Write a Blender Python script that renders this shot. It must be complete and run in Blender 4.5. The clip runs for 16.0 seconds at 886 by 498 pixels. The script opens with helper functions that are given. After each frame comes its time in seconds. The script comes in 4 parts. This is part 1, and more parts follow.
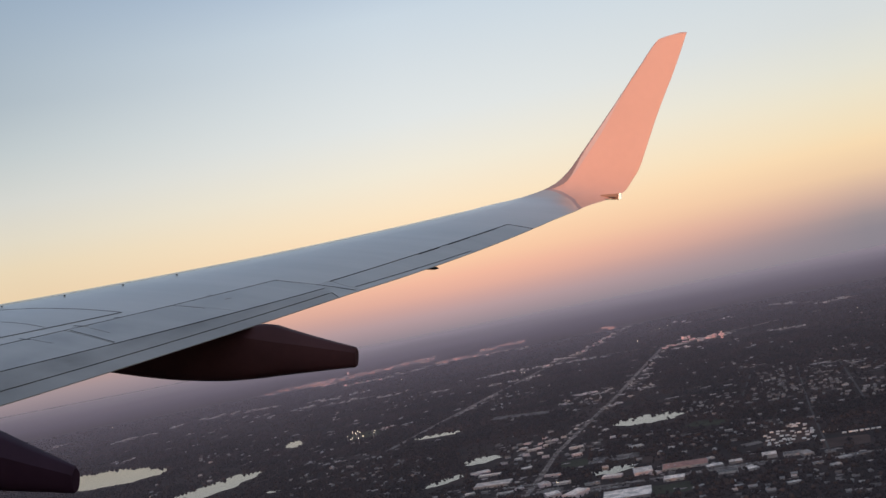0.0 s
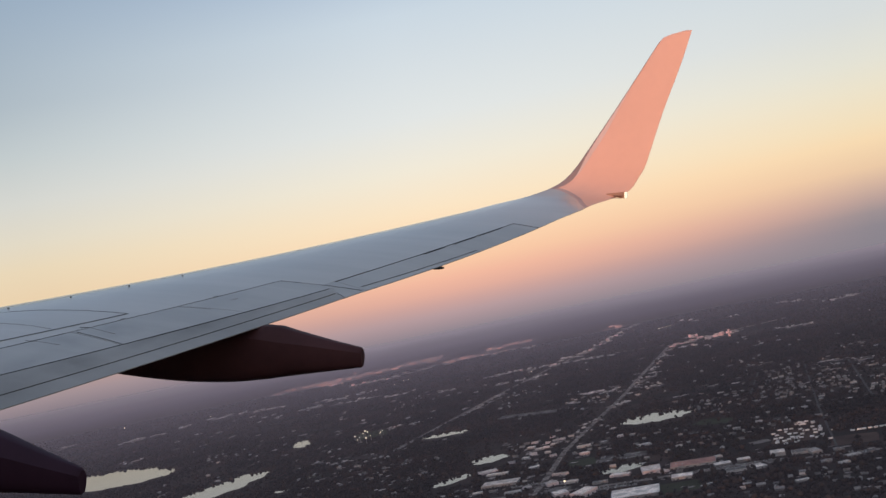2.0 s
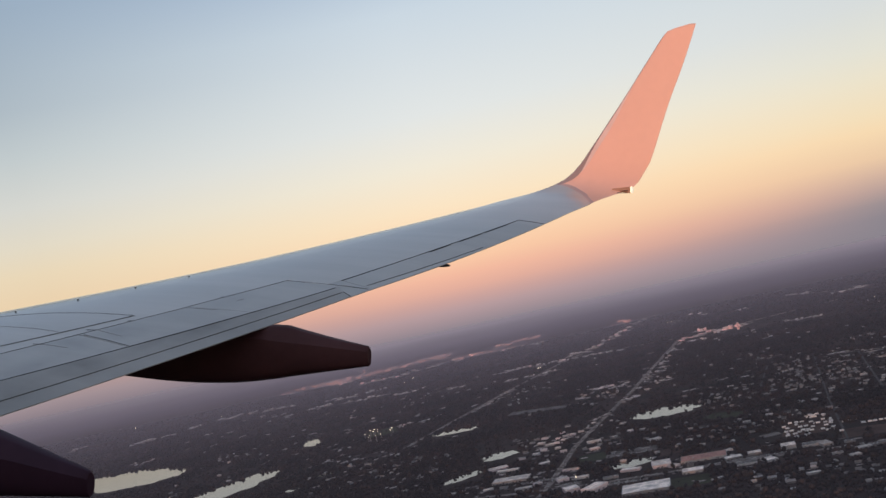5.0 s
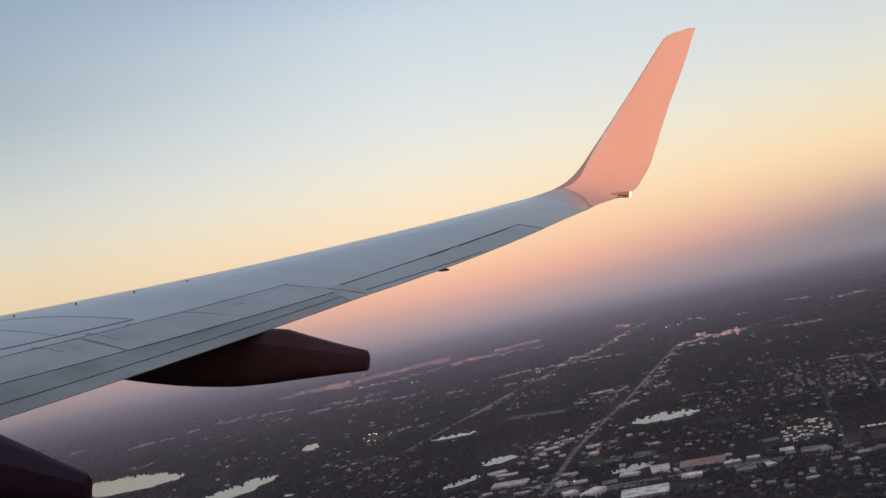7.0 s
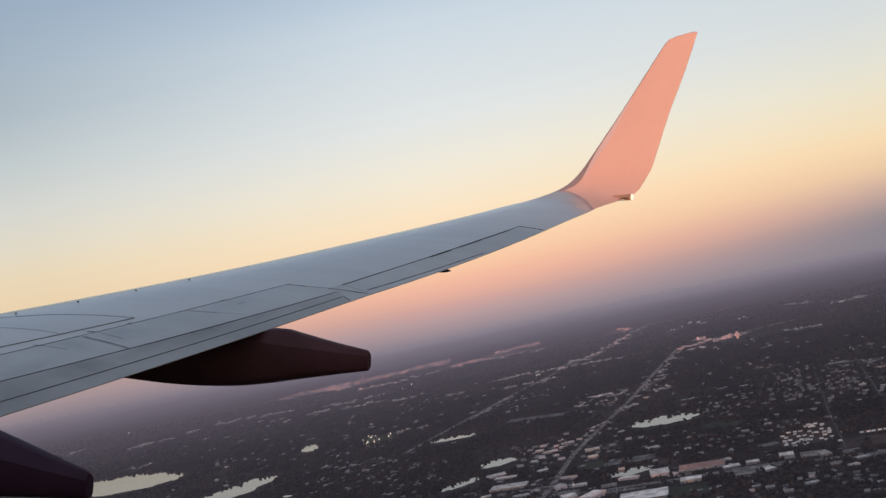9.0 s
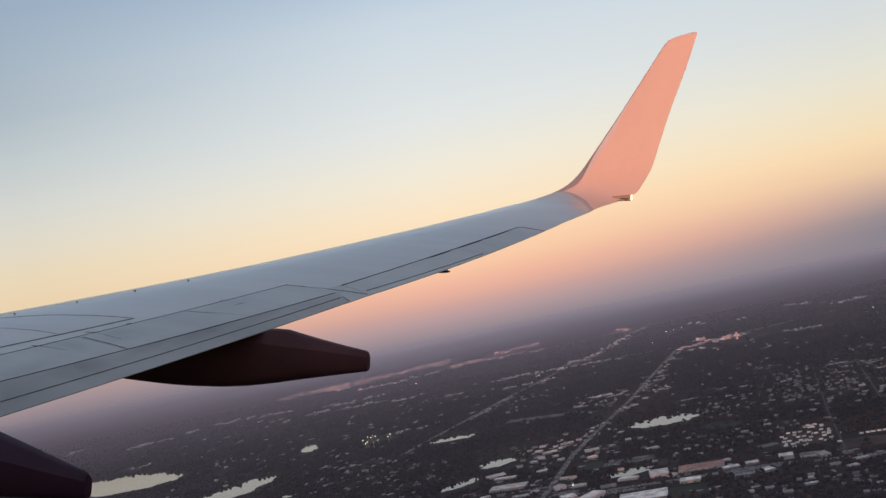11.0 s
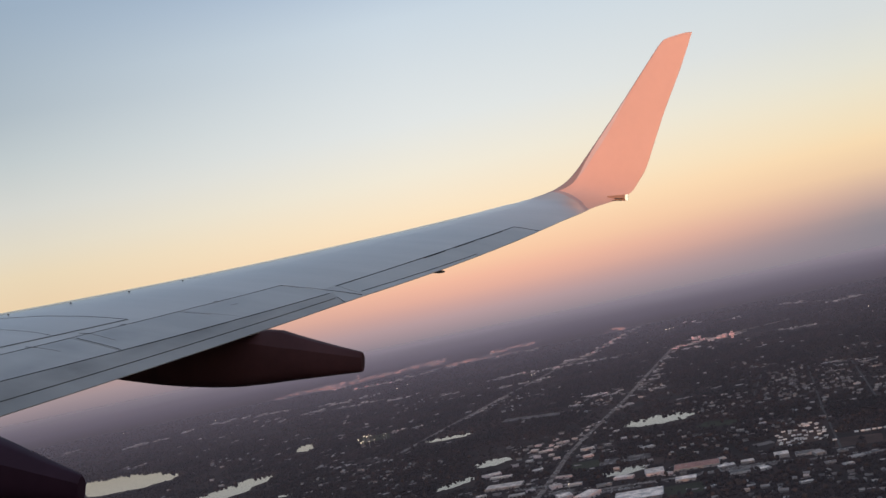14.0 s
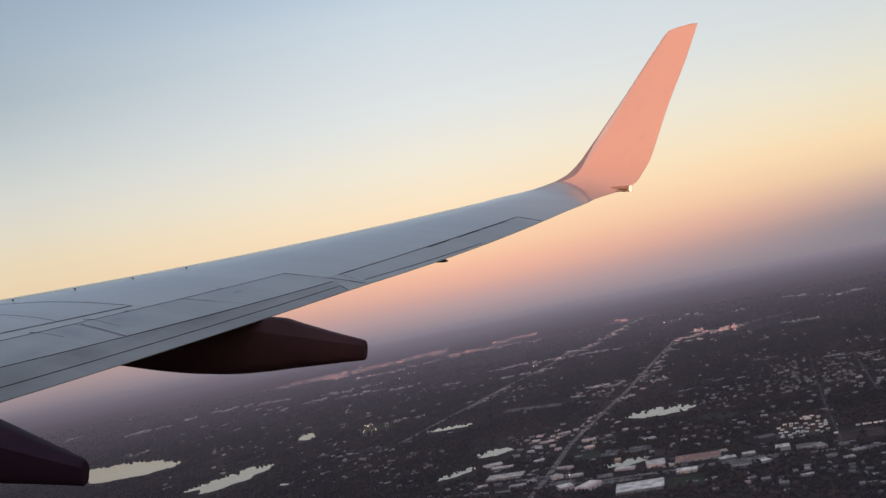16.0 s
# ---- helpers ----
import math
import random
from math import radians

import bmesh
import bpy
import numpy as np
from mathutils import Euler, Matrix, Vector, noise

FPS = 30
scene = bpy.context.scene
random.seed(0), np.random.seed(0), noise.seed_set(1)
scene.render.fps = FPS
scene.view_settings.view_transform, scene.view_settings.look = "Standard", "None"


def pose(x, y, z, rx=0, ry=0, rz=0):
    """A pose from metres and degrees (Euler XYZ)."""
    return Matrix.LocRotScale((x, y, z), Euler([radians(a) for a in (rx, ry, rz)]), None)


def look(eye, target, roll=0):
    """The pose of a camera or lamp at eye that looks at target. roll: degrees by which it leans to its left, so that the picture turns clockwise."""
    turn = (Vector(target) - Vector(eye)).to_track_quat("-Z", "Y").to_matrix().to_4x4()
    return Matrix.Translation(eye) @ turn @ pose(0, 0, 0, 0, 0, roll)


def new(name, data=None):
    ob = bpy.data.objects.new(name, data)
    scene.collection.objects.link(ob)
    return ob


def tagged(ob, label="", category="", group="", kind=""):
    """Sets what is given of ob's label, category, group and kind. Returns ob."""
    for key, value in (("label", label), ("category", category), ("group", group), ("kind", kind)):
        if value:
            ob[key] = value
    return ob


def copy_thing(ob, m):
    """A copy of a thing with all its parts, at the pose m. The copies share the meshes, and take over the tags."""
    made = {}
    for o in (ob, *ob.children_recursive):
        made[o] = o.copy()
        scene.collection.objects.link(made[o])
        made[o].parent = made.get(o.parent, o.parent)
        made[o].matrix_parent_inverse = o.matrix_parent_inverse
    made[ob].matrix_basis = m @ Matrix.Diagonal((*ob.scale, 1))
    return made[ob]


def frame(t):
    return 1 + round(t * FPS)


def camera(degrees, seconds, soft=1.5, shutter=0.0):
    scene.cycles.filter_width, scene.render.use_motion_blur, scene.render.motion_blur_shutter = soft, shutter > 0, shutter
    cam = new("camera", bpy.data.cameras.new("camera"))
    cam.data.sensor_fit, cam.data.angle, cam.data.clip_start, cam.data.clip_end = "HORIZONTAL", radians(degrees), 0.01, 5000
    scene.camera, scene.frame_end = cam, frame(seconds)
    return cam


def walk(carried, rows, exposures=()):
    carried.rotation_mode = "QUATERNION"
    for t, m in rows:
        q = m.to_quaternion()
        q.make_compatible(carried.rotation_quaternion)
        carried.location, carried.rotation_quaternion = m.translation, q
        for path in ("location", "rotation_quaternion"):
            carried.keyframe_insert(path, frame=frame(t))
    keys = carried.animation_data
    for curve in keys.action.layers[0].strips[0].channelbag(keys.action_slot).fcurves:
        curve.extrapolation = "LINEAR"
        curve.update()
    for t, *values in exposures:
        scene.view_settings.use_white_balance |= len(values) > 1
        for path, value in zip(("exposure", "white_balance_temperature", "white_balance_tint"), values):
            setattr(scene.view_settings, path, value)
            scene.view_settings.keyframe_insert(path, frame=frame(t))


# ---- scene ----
cam = camera(46.3, 16.0, soft=1.5)
ROWS = (
    (0, -0.018, -0.004, 250.004, 91.629, 11.110, -0.300),
    (0.5, -0.018, -0.010, 250.001, 91.683, 11.203, -0.234),
    (1, -0.012, 0.002, 250.007, 91.743, 11.195, -0.181),
    (1.5, -0.018, -0.010, 250.002, 91.877, 11.097, -0.093),
    (2, -0.007, 0.001, 250.007, 91.663, 11.386, 0.071),
    (2.5, 0.002, 0.005, 250.005, 91.564, 11.765, 0.073),
    (3, 0.008, 0.015, 250.006, 91.518, 12.027, 0.170),
    (3.5, 0.007, 0.011, 250.005, 91.569, 12.042, 0.181),
    (4, 0.004, 0.004, 250.004, 91.633, 12.068, 0.227),
    (4.5, 0.009, 0.009, 250.007, 91.573, 12.168, 0.508),
    (7, 0.014, 0.021, 250.008, 91.822, 12.097, 0.463),
    (7.5, 0.015, 0.021, 250.007, 91.807, 11.926, 0.440),
    (8, 0.013, 0.018, 250.000, 91.926, 11.853, 0.396),
    (8.5, 0.002, 0.013, 250.005, 91.820, 11.825, 0.338),
    (9, 0.002, 0.005, 249.998, 91.941, 11.653, 0.487),
    (11.5, 0.007, 0.019, 249.999, 91.976, 11.609, 0.466),
    (12, 0.010, 0.012, 249.997, 92.033, 11.594, 0.464),
    (12.5, 0.011, 0.010, 250.002, 92.011, 11.602, 0.307),
    (13, 0.008, 0.018, 250.006, 91.939, 11.673, 0.154),
    (13.5, 0.019, 0.028, 250.008, 91.843, 11.710, 0.130),
    (14, 0.016, 0.021, 250.008, 91.872, 11.697, 0.215),
    (14.5, 0.005, 0.014, 250.002, 91.805, 11.529, 0.250),
    (15, 0.002, 0.008, 250.001, 91.562, 11.331, 0.115),
    (15.5, 0.008, 0.014, 250.001, 91.445, 11.259, 0.212),
    (16, 0.011, 0.007, 249.999, 91.358, 11.237, 0.379),
)
walk(cam, [(t, pose(*p)) for t, *p in ROWS])

# ---- sky, sun ----
SUN_TO = Vector((-0.2719, -0.9615, 0.0398)).normalized()      # towards the setting sun
world = bpy.data.worlds.new("dusk_sky")
scene.world = world
world.use_nodes = True
wt = world.node_tree
wt.nodes.clear()


def lin(r, g, b):
    """Display values 0..255 to scene-linear."""
    return tuple((c / 255 / 12.92 if c < 10.3 else ((c / 255 + 0.055) / 1.055) ** 2.4) for c in (r, g, b))


SKY_TOP = ((20, 150, 170, 194), (24, 131, 152, 180), (28, 135, 153, 177))
# elevation in degrees and colour of the dusk sky, the shadow of the earth below: over the lakes, straight out, far round
SKY_WEST = ((-7, 70, 62, 72), (-3.6, 104, 97, 110), (-2.9, 126, 117, 129), (-2, 158, 142, 147), (-1, 184, 155, 150), (0, 208, 170, 155), (1, 224, 188, 160), (2.5, 231, 204, 170),
            (4.6, 229, 211, 182), (6, 222, 213, 195), (8, 210, 210, 205), (10.5, 190, 198, 201), (13, 170, 182, 192), (18, 150, 168, 187))
SKY_MID = ((-7, 70, 62, 72), (-3.6, 124, 115, 128), (-2.9, 143, 133, 143), (-1.9, 182, 155, 158), (-1.3, 204, 163, 157), (-0.7, 227, 174, 157), (0, 242, 185, 160), (0.8, 248, 200, 166),
           (2.3, 250, 215, 179), (3.9, 247, 225, 195), (6.2, 237, 229, 213), (9, 222, 225, 225), (14.6, 199, 211, 222), (17, 178, 194, 213))
SKY_EAST = ((-7, 70, 62, 72), (-3.6, 118, 113, 124), (-2.9, 136, 131, 141), (-1.7, 142, 135, 143), (-1.0, 157, 144, 147), (-0.3, 187, 161, 154), (0.5, 213, 181, 161), (1.3, 233, 200, 167), (2.7, 243, 215, 177),
            (3.5, 239, 219, 186), (5.3, 231, 222, 201), (6.7, 223, 221, 210), (9.1, 211, 215, 216), (13, 200, 211, 220), (17, 178, 194, 213))

tc = wt.nodes.new("ShaderNodeTexCoord")
sep = wt.nodes.new("ShaderNodeSeparateXYZ")
wt.links.new(tc.outputs["Generated"], sep.inputs[0])
mr2 = wt.nodes.new("ShaderNodeMapRange")
mr2.inputs["From Min"].default_value, mr2.inputs["From Max"].default_value = -0.125, 0.475
wt.links.new(sep.outputs["Z"], mr2.inputs["Value"])


def sky_ramp(rows):
    node = wt.nodes.new("ShaderNodeValToRGB")
    wt.links.new(mr2.outputs[0], node.inputs[0])
    els = node.color_ramp.elements
    stops = [(max(0.0, min(1.0, (math.sin(radians(e)) + 0.125) / 0.6)), lin(r, g, b)) for e, r, g, b in rows + SKY_TOP]
    els[0].position, els[0].color = stops[0][0], (*stops[0][1], 1)
    els[1].position, els[1].color = stops[-1][0], (*stops[-1][1], 1)
    for p, c in stops[1:-1]:
        els.new(p).color = (*c, 1)
    return node


sky_mix = sky_ramp(SKY_MID)
for rows, far_side, bend in ((SKY_WEST, -0.36, 1.3), (SKY_EAST, 0.385, 1.9)):        # sine of the bearing at which each tint is full
    side = wt.nodes.new("ShaderNodeMapRange")
    side.inputs["From Min"].default_value, side.inputs["From Max"].default_value = 0.0, far_side
    wt.links.new(sep.outputs["X"], side.inputs["Value"])
    bent = wt.nodes.new("ShaderNodeMath")
    bent.operation, bent.inputs[1].default_value = "POWER", bend
    wt.links.new(side.outputs[0], bent.inputs[0])
    both = wt.nodes.new("ShaderNodeMixRGB")
    wt.links.new(bent.outputs[0], both.inputs[0])
    wt.links.new(sky_mix.outputs[0], both.inputs[1])
    wt.links.new(sky_ramp(rows).outputs[0], both.inputs[2])
    sky_mix = both
nishita = wt.nodes.new("ShaderNodeTexSky")
nishita.sky_type, nishita.sun_disc = "NISHITA", False
nishita.sun_elevation = math.asin(SUN_TO.z)
nishita.sun_rotation = math.atan2(SUN_TO.x, SUN_TO.y)
nishita.altitude, nishita.dust_density = 300, 2.0
add = wt.nodes.new("ShaderNodeMixRGB")
add.blend_type, add.inputs[0].default_value = "ADD", 0.02
wt.links.new(sky_mix.outputs[0], add.inputs[1])
wt.links.new(nishita.outputs[0], add.inputs[2])
# the glow round the sinking sun, behind the wing's root
dot = wt.nodes.new("ShaderNodeVectorMath")
dot.operation = "DOT_PRODUCT"
dot.inputs[1].default_value = SUN_TO
wt.links.new(tc.outputs["Generated"], dot.inputs[0])
rise = wt.nodes.new("ShaderNodeMapRange")
rise.inputs["From Min"].default_value, rise.inputs["From Max"].default_value = 0.1, 1.0
wt.links.new(dot.outputs["Value"], rise.inputs["Value"])
peak = wt.nodes.new("ShaderNodeMath")
peak.operation, peak.inputs[1].default_value = "POWER", 2.5
wt.links.new(rise.outputs[0], peak.inputs[0])
glow = wt.nodes.new("ShaderNodeMixRGB")
glow.blend_type, glow.inputs[2].default_value = "ADD", (0.5, 0.34, 0.24, 1)
wt.links.new(peak.outputs[0], glow.inputs[0])
wt.links.new(add.outputs[0], glow.inputs[1])
bg = wt.nodes.new("ShaderNodeBackground")
bg.inputs["Strength"].default_value = 1.0
wt.links.new(glow.outputs[0], bg.inputs[0])
wo = wt.nodes.new("ShaderNodeOutputWorld")
wt.links.new(bg.outputs[0], wo.inputs[0])

sun_data = bpy.data.lights.new("sun", "SUN")
sun_data.energy, sun_data.angle, sun_data.color = 2.2, radians(2.5), (1.0, 0.53, 0.34)
sun_lamp = new("sun", sun_data)
sun_lamp.matrix_world = look(SUN_TO * 400 + Vector((0, 0, 250)), (0, 0, 250))


# ---- materials ----
def mat(name, col, rough=0.6, metal=0.0, var=0.15, scale=3.0, fine=40.0, bump=0.0, col2=None, emit=0.0, per_object=0.0, per_island=0.0, spec=0.5, coat=0.0, bdist=0.01, stretch=None):
    """A surface with two scales of colour variation and a fine relief."""
    m = bpy.data.materials.new(name)
    m.use_nodes = True
    nt = m.node_tree
    b = nt.nodes["Principled BSDF"]
    b.inputs["Roughness"].default_value, b.inputs["Metallic"].default_value = rough, metal
    b.inputs["Specular IOR Level"].default_value = spec
    b.inputs["Coat Weight"].default_value, b.inputs["Coat Roughness"].default_value = coat, 0.22
    geo = nt.nodes.new("ShaderNodeNewGeometry")
    n1, n2 = nt.nodes.new("ShaderNodeTexNoise"), nt.nodes.new("ShaderNodeTexNoise")
    for n, s, d in ((n1, scale, 3), (n2, fine, 2)):
        n.inputs["Scale"].default_value, n.inputs["Detail"].default_value = s, d
        if stretch:                                  # along the thing's own axes
            tco, mp = nt.nodes.new("ShaderNodeTexCoord"), nt.nodes.new("ShaderNodeMapping")
            mp.inputs["Scale"].default_value = stretch
            nt.links.new(tco.outputs["Object"], mp.inputs["Vector"])
            nt.links.new(mp.outputs[0], n.inputs["Vector"])
        else:
            nt.links.new(geo.outputs["Position"], n.inputs["Vector"])
    mx = nt.nodes.new("ShaderNodeMixRGB")
    mx.inputs[1].default_value = (*col, 1)
    mx.inputs[2].default_value = (*(col2 or [c * (1 - 2 * var) for c in col]), 1)
    cr = nt.nodes.new("ShaderNodeMapRange")
    cr.inputs["From Min"].default_value, cr.inputs["From Max"].default_value = 0.35, 0.65
    nt.links.new(n1.outputs[0], cr.inputs["Value"])
    nt.links.new(cr.outputs[0], mx.inputs[0])
    hv = nt.nodes.new("ShaderNodeHueSaturation")
    nt.links.new(mx.outputs[0], hv.inputs["Color"])
    vr = nt.nodes.new("ShaderNodeMapRange")
    vr.inputs["To Min"].default_value, vr.inputs["To Max"].default_value = 1 - var, 1 + var
    nt.links.new(n2.outputs[0], vr.inputs["Value"])
    last = vr.outputs[0]
    for amount, node, out in ((per_object, "ShaderNodeObjectInfo", "Random"), (per_island, "ShaderNodeNewGeometry", "Random Per Island")):
        if amount:
            src = nt.nodes.new(node)
            r = nt.nodes.new("ShaderNodeMapRange")
            r.inputs["To Min"].default_value, r.inputs["To Max"].default_value = 1 - amount, 1 + amount
            nt.links.new(src.outputs[out], r.inputs["Value"])
            mul = nt.nodes.new("ShaderNodeMath")
            mul.operation = "MULTIPLY"
            nt.links.new(last, mul.inputs[0])
            nt.links.new(r.outputs[0], mul.inputs[1])
            last = mul.outputs[0]
    nt.links.new(last, hv.inputs["Value"])
    nt.links.new(hv.outputs[0], b.inputs["Base Color"])
    if bump:
        bp = nt.nodes.new("ShaderNodeBump")
        bp.inputs["Strength"].default_value, bp.inputs["Distance"].default_value = bump, bdist
        nt.links.new(n2.outputs[0], bp.inputs["Height"])
        nt.links.new(bp.outputs[0], b.inputs["Normal"])
    if emit:
        b.inputs["Emission Color"].default_value, b.inputs["Emission Strength"].default_value = (*col, 1), emit
    return m


WING_PAINT = mat("wing_grey_paint", (0.49, 0.452, 0.42), 0.30, var=0.055, scale=0.8, fine=7.0, coat=0.7, stretch=(2.6, 0.25, 1.0))
PANEL_PAINT = mat("panel_grey_paint", (0.40, 0.373, 0.35), 0.32, var=0.07, scale=0.9, fine=6.0, coat=0.6, per_object=0.05, stretch=(2.0, 0.4, 1.0))
# darker copy of the wing grey, with the flap's shade in its colour
FLAP_PAINT = mat("shaded_flap_paint", (0.315, 0.295, 0.278), 0.42, var=0.10, scale=0.9, fine=6.0, coat=0.2, stretch=(1.2, 0.5, 1.0))
SEAL = mat("dark_rubber_seal", (0.016, 0.017, 0.018), 0.7, var=0.2, scale=4, fine=60)
SEAM = mat("seam_sealant", (0.12, 0.118, 0.118), 0.6, var=0.15, scale=3, fine=40)
FAINT_SEAM = mat("worn_grey_sealant", (0.33, 0.31, 0.295), 0.4, var=0.15, scale=3, fine=30, coat=0.5)
WINGLET_PAINT = mat("winglet_coral_paint", (0.79, 0.465, 0.365), 0.38, var=0.03, scale=0.8, fine=8, coat=0.2)
BARE_METAL = mat("bare_aluminium", (0.60, 0.52, 0.44), 0.2, metal=1.0, var=0.1, scale=2, fine=30)
# tan base puts the warm sky's reflection into the slat's colour
SLAT_METAL = mat("sky_tinted_slat_metal", (0.86, 0.68, 0.47), 0.24, metal=1.0, var=0.1, scale=2, fine=30)
FAIRING_RED = mat("burgundy_gloss_paint", (0.078, 0.033, 0.035), 0.5, var=0.12, scale=1.5, fine=14, spec=0.12)
FAIRING_PLUM = mat("plum_gloss_paint", (0.041, 0.018, 0.031), 0.5, var=0.12, scale=1.5, fine=14, spec=0.12)
# edge metal with the shade of the bend put into its colour
STRIP = mat("shaded_edge_metal", (0.40, 0.28, 0.26), 0.42, metal=0.2, var=0.08, scale=2, fine=30)
# pale lilac that paints the light along the winglet's bend
LIT_EDGE = mat("painted_lit_edge", (0.74, 0.54, 0.50), 0.45, var=0.05, scale=2, fine=20)
JOINT = mat("mauve_joint_band", (0.48, 0.34, 0.32), 0.5, var=0.06, scale=2, fine=20)
LENS = mat("lit_lamp_lens", (1.0, 0.93, 0.76), 0.4, var=0.03, scale=8, fine=50, emit=0.45)


def smear_and_shade(m, spots, tint):
    """Soot and oil smears on a painted panel, and painted-in dark reflections and shade: soft spots at (x, y) of the
    aircraft's axes, with half sizes, broken up by a noise.
    """
    nt = m.node_tree
    b = nt.nodes["Principled BSDF"]
    old = b.inputs["Base Color"].links[0].from_socket
    tco, n = nt.nodes.new("ShaderNodeTexCoord"), nt.nodes.new("ShaderNodeTexNoise")
    n.inputs["Scale"].default_value, n.inputs["Detail"].default_value = 5.0, 4
    nt.links.new(tco.outputs["Object"], n.inputs["Vector"])
    for x, y, hx, hy, k in spots:
        mp = nt.nodes.new("ShaderNodeMapping")
        mp.vector_type = "TEXTURE"
        mp.inputs["Location"].default_value, mp.inputs["Scale"].default_value = (x, y, 1.1), (hx, hy, 9.0)
        nt.links.new(tco.outputs["Object"], mp.inputs["Vector"])
        ball = nt.nodes.new("ShaderNodeTexGradient")
        ball.gradient_type = "SPHERICAL"
        nt.links.new(mp.outputs[0], ball.inputs[0])
        amount = nt.nodes.new("ShaderNodeMath")
        amount.operation = "MULTIPLY"
        nt.links.new(ball.outputs["Fac"], amount.inputs[0])
        nt.links.new(n.outputs[0], amount.inputs[1])
        strong = nt.nodes.new("ShaderNodeMath")
        strong.operation, strong.inputs[1].default_value, strong.use_clamp = "MULTIPLY", 2.2 * k, True
        nt.links.new(amount.outputs[0], strong.inputs[0])
        mx = nt.nodes.new("ShaderNodeMixRGB")
        mx.inputs[2].default_value = (*tint, 1)
        nt.links.new(strong.outputs[0], mx.inputs[0])
        nt.links.new(old, mx.inputs[1])
        old = mx.outputs[0]
    nt.links.new(old, b.inputs["Base Color"])


# smears; the widest, innermost spot paints the flap's shaded tone
smear_and_shade(FLAP_PAINT, ((8.35, -7.86, 0.30, 0.28, 0.75), (9.75, -8.17, 0.66, 0.19, 0.95), (9.2, -8.0, 0.7, 0.12, 0.5), (10.4, -8.42, 0.6, 0.14, 0.45), (7.4, -7.75, 1.0, 0.35, 0.6)), (0.17, 0.155, 0.14))
# smears, with the dark reflections beside the spoilers painted in
smear_and_shade(PANEL_PAINT, ((9.15, -7.62, 0.30, 0.30, 0.5), (8.75, -7.42, 0.22, 0.3, 0.45), (8.2, -7.55, 0.6, 0.2, 0.35), (10.3, -8.0, 0.5, 0.2, 0.25)), (0.20, 0.19, 0.185))
LAMP_CASE = mat("copper_brown_casing", (0.42, 0.24, 0.17), 0.4, var=0.1, scale=6, fine=40)

# ---- building helpers ----
def finish(bm, name, material, parent=None, label="", smooth=False):
    me = bpy.data.meshes.new(name)
    bm.normal_update()
    bm.to_mesh(me)
    bm.free()
    for m in (material if isinstance(material, (list, tuple)) else [material]):
        me.materials.append(m)
    if smooth:
        me.polygons.foreach_set("use_smooth", [True] * len(me.polygons))
    ob = new(name, me)
    if parent is not None:
        ob.parent = parent
    if label:
        tagged(ob, label)
    return ob


def part(name, bm, material, parent, label="", smooth=False):
    return finish(bm, name, material, parent, label, smooth)


def box(bm, x0, x1, y0, y1, z0, z1, mi=0):
    v = [bm.verts.new((x, y, z)) for z in (z0, z1) for x, y in ((x0, y0), (x1, y0), (x1, y1), (x0, y1))]
    for q in ((3, 2, 1, 0), (4, 5, 6, 7), (0, 1, 5, 4), (1, 2, 6, 5), (2, 3, 7, 6), (3, 0, 4, 7)):
        bm.faces.new([v[i] for i in q]).material_index = mi
    return v


def skin(bm, grid, close_u=False):
    """Quads over rows of points."""
    vs = [[bm.verts.new(p) for p in row] for row in grid]
    for a, b in zip(vs, vs[1:]):
        for i in range(len(a) - 1):
            bm.faces.new((a[i], a[i + 1], b[i + 1], b[i]))
        if close_u:
            bm.faces.new((a[-1], a[0], b[0], b[-1]))
    return vs


# ---- the wing: x outboard, y forward, z up in the aircraft's own axes ----
FLEX, INC0, INC1 = 0.003706, -0.055, -0.006
P_BEZ = ((16.0, 2.3063), (16.75, 2.4563), (17.12, 2.35), (17.3, 3.0))
LE_TIP = ((15.7, -8.321), (16.0, -8.48), (16.3, -8.80), (16.57, -9.20), (16.80, -9.66), (17.03, -9.98), (17.40, -10.475), (17.71, -10.87), (17.87, -11.08), (17.90, -11.16), (17.935, -11.45), (17.94, -11.5))
TE_TIP = ((15.6, -10.205), (16.0, -10.313), (16.39, -10.46), (16.7, -10.77), (16.86, -10.87), (16.975, -10.96), (17.365, -11.185), (17.68, -11.40), (17.94, -11.55))


def lerp_table(table, v):
    """A smooth curve through the rows of a table."""
    n = len(table)
    i = max(0, min(n - 2, sum(1 for r in table if r[0] <= v) - 1))
    (x0, y0), (x1, y1) = table[i], table[i + 1]

    def slope(k):
        a, b = table[max(0, k - 1)], table[min(n - 1, k + 1)]
        return (b[1] - a[1]) / (b[0] - a[0])
    w, t = x1 - x0, min(1.0, max(0.0, (v - x0) / (x1 - x0)))
    return (2 * t ** 3 - 3 * t * t + 1) * y0 + (t ** 3 - 2 * t * t + t) * w * slope(i) + (3 * t * t - 2 * t ** 3) * y1 + (t ** 3 - t * t) * w * slope(i + 1)


def mid_line(v):
    """The wing seen from the front: x and z of the trailing edge's line at the station v."""
    if v <= 16:
        return v, 0.105 * v + FLEX * max(v - 3, 0) ** 2
    u = v - 16
    if u <= 1:
        w = ((1 - u) ** 3, 3 * u * (1 - u) ** 2, 3 * u * u * (1 - u), u ** 3)
        return sum(a * p[0] for a, p in zip(w, P_BEZ)), sum(a * p[1] for a, p in zip(w, P_BEZ))
    return 17.3 + (u - 1) * 0.65, 3.0 + (u - 1) * 2.2


def le_y(v):
    return -0.53 * v if v <= 16 else lerp_table(LE_TIP, v)


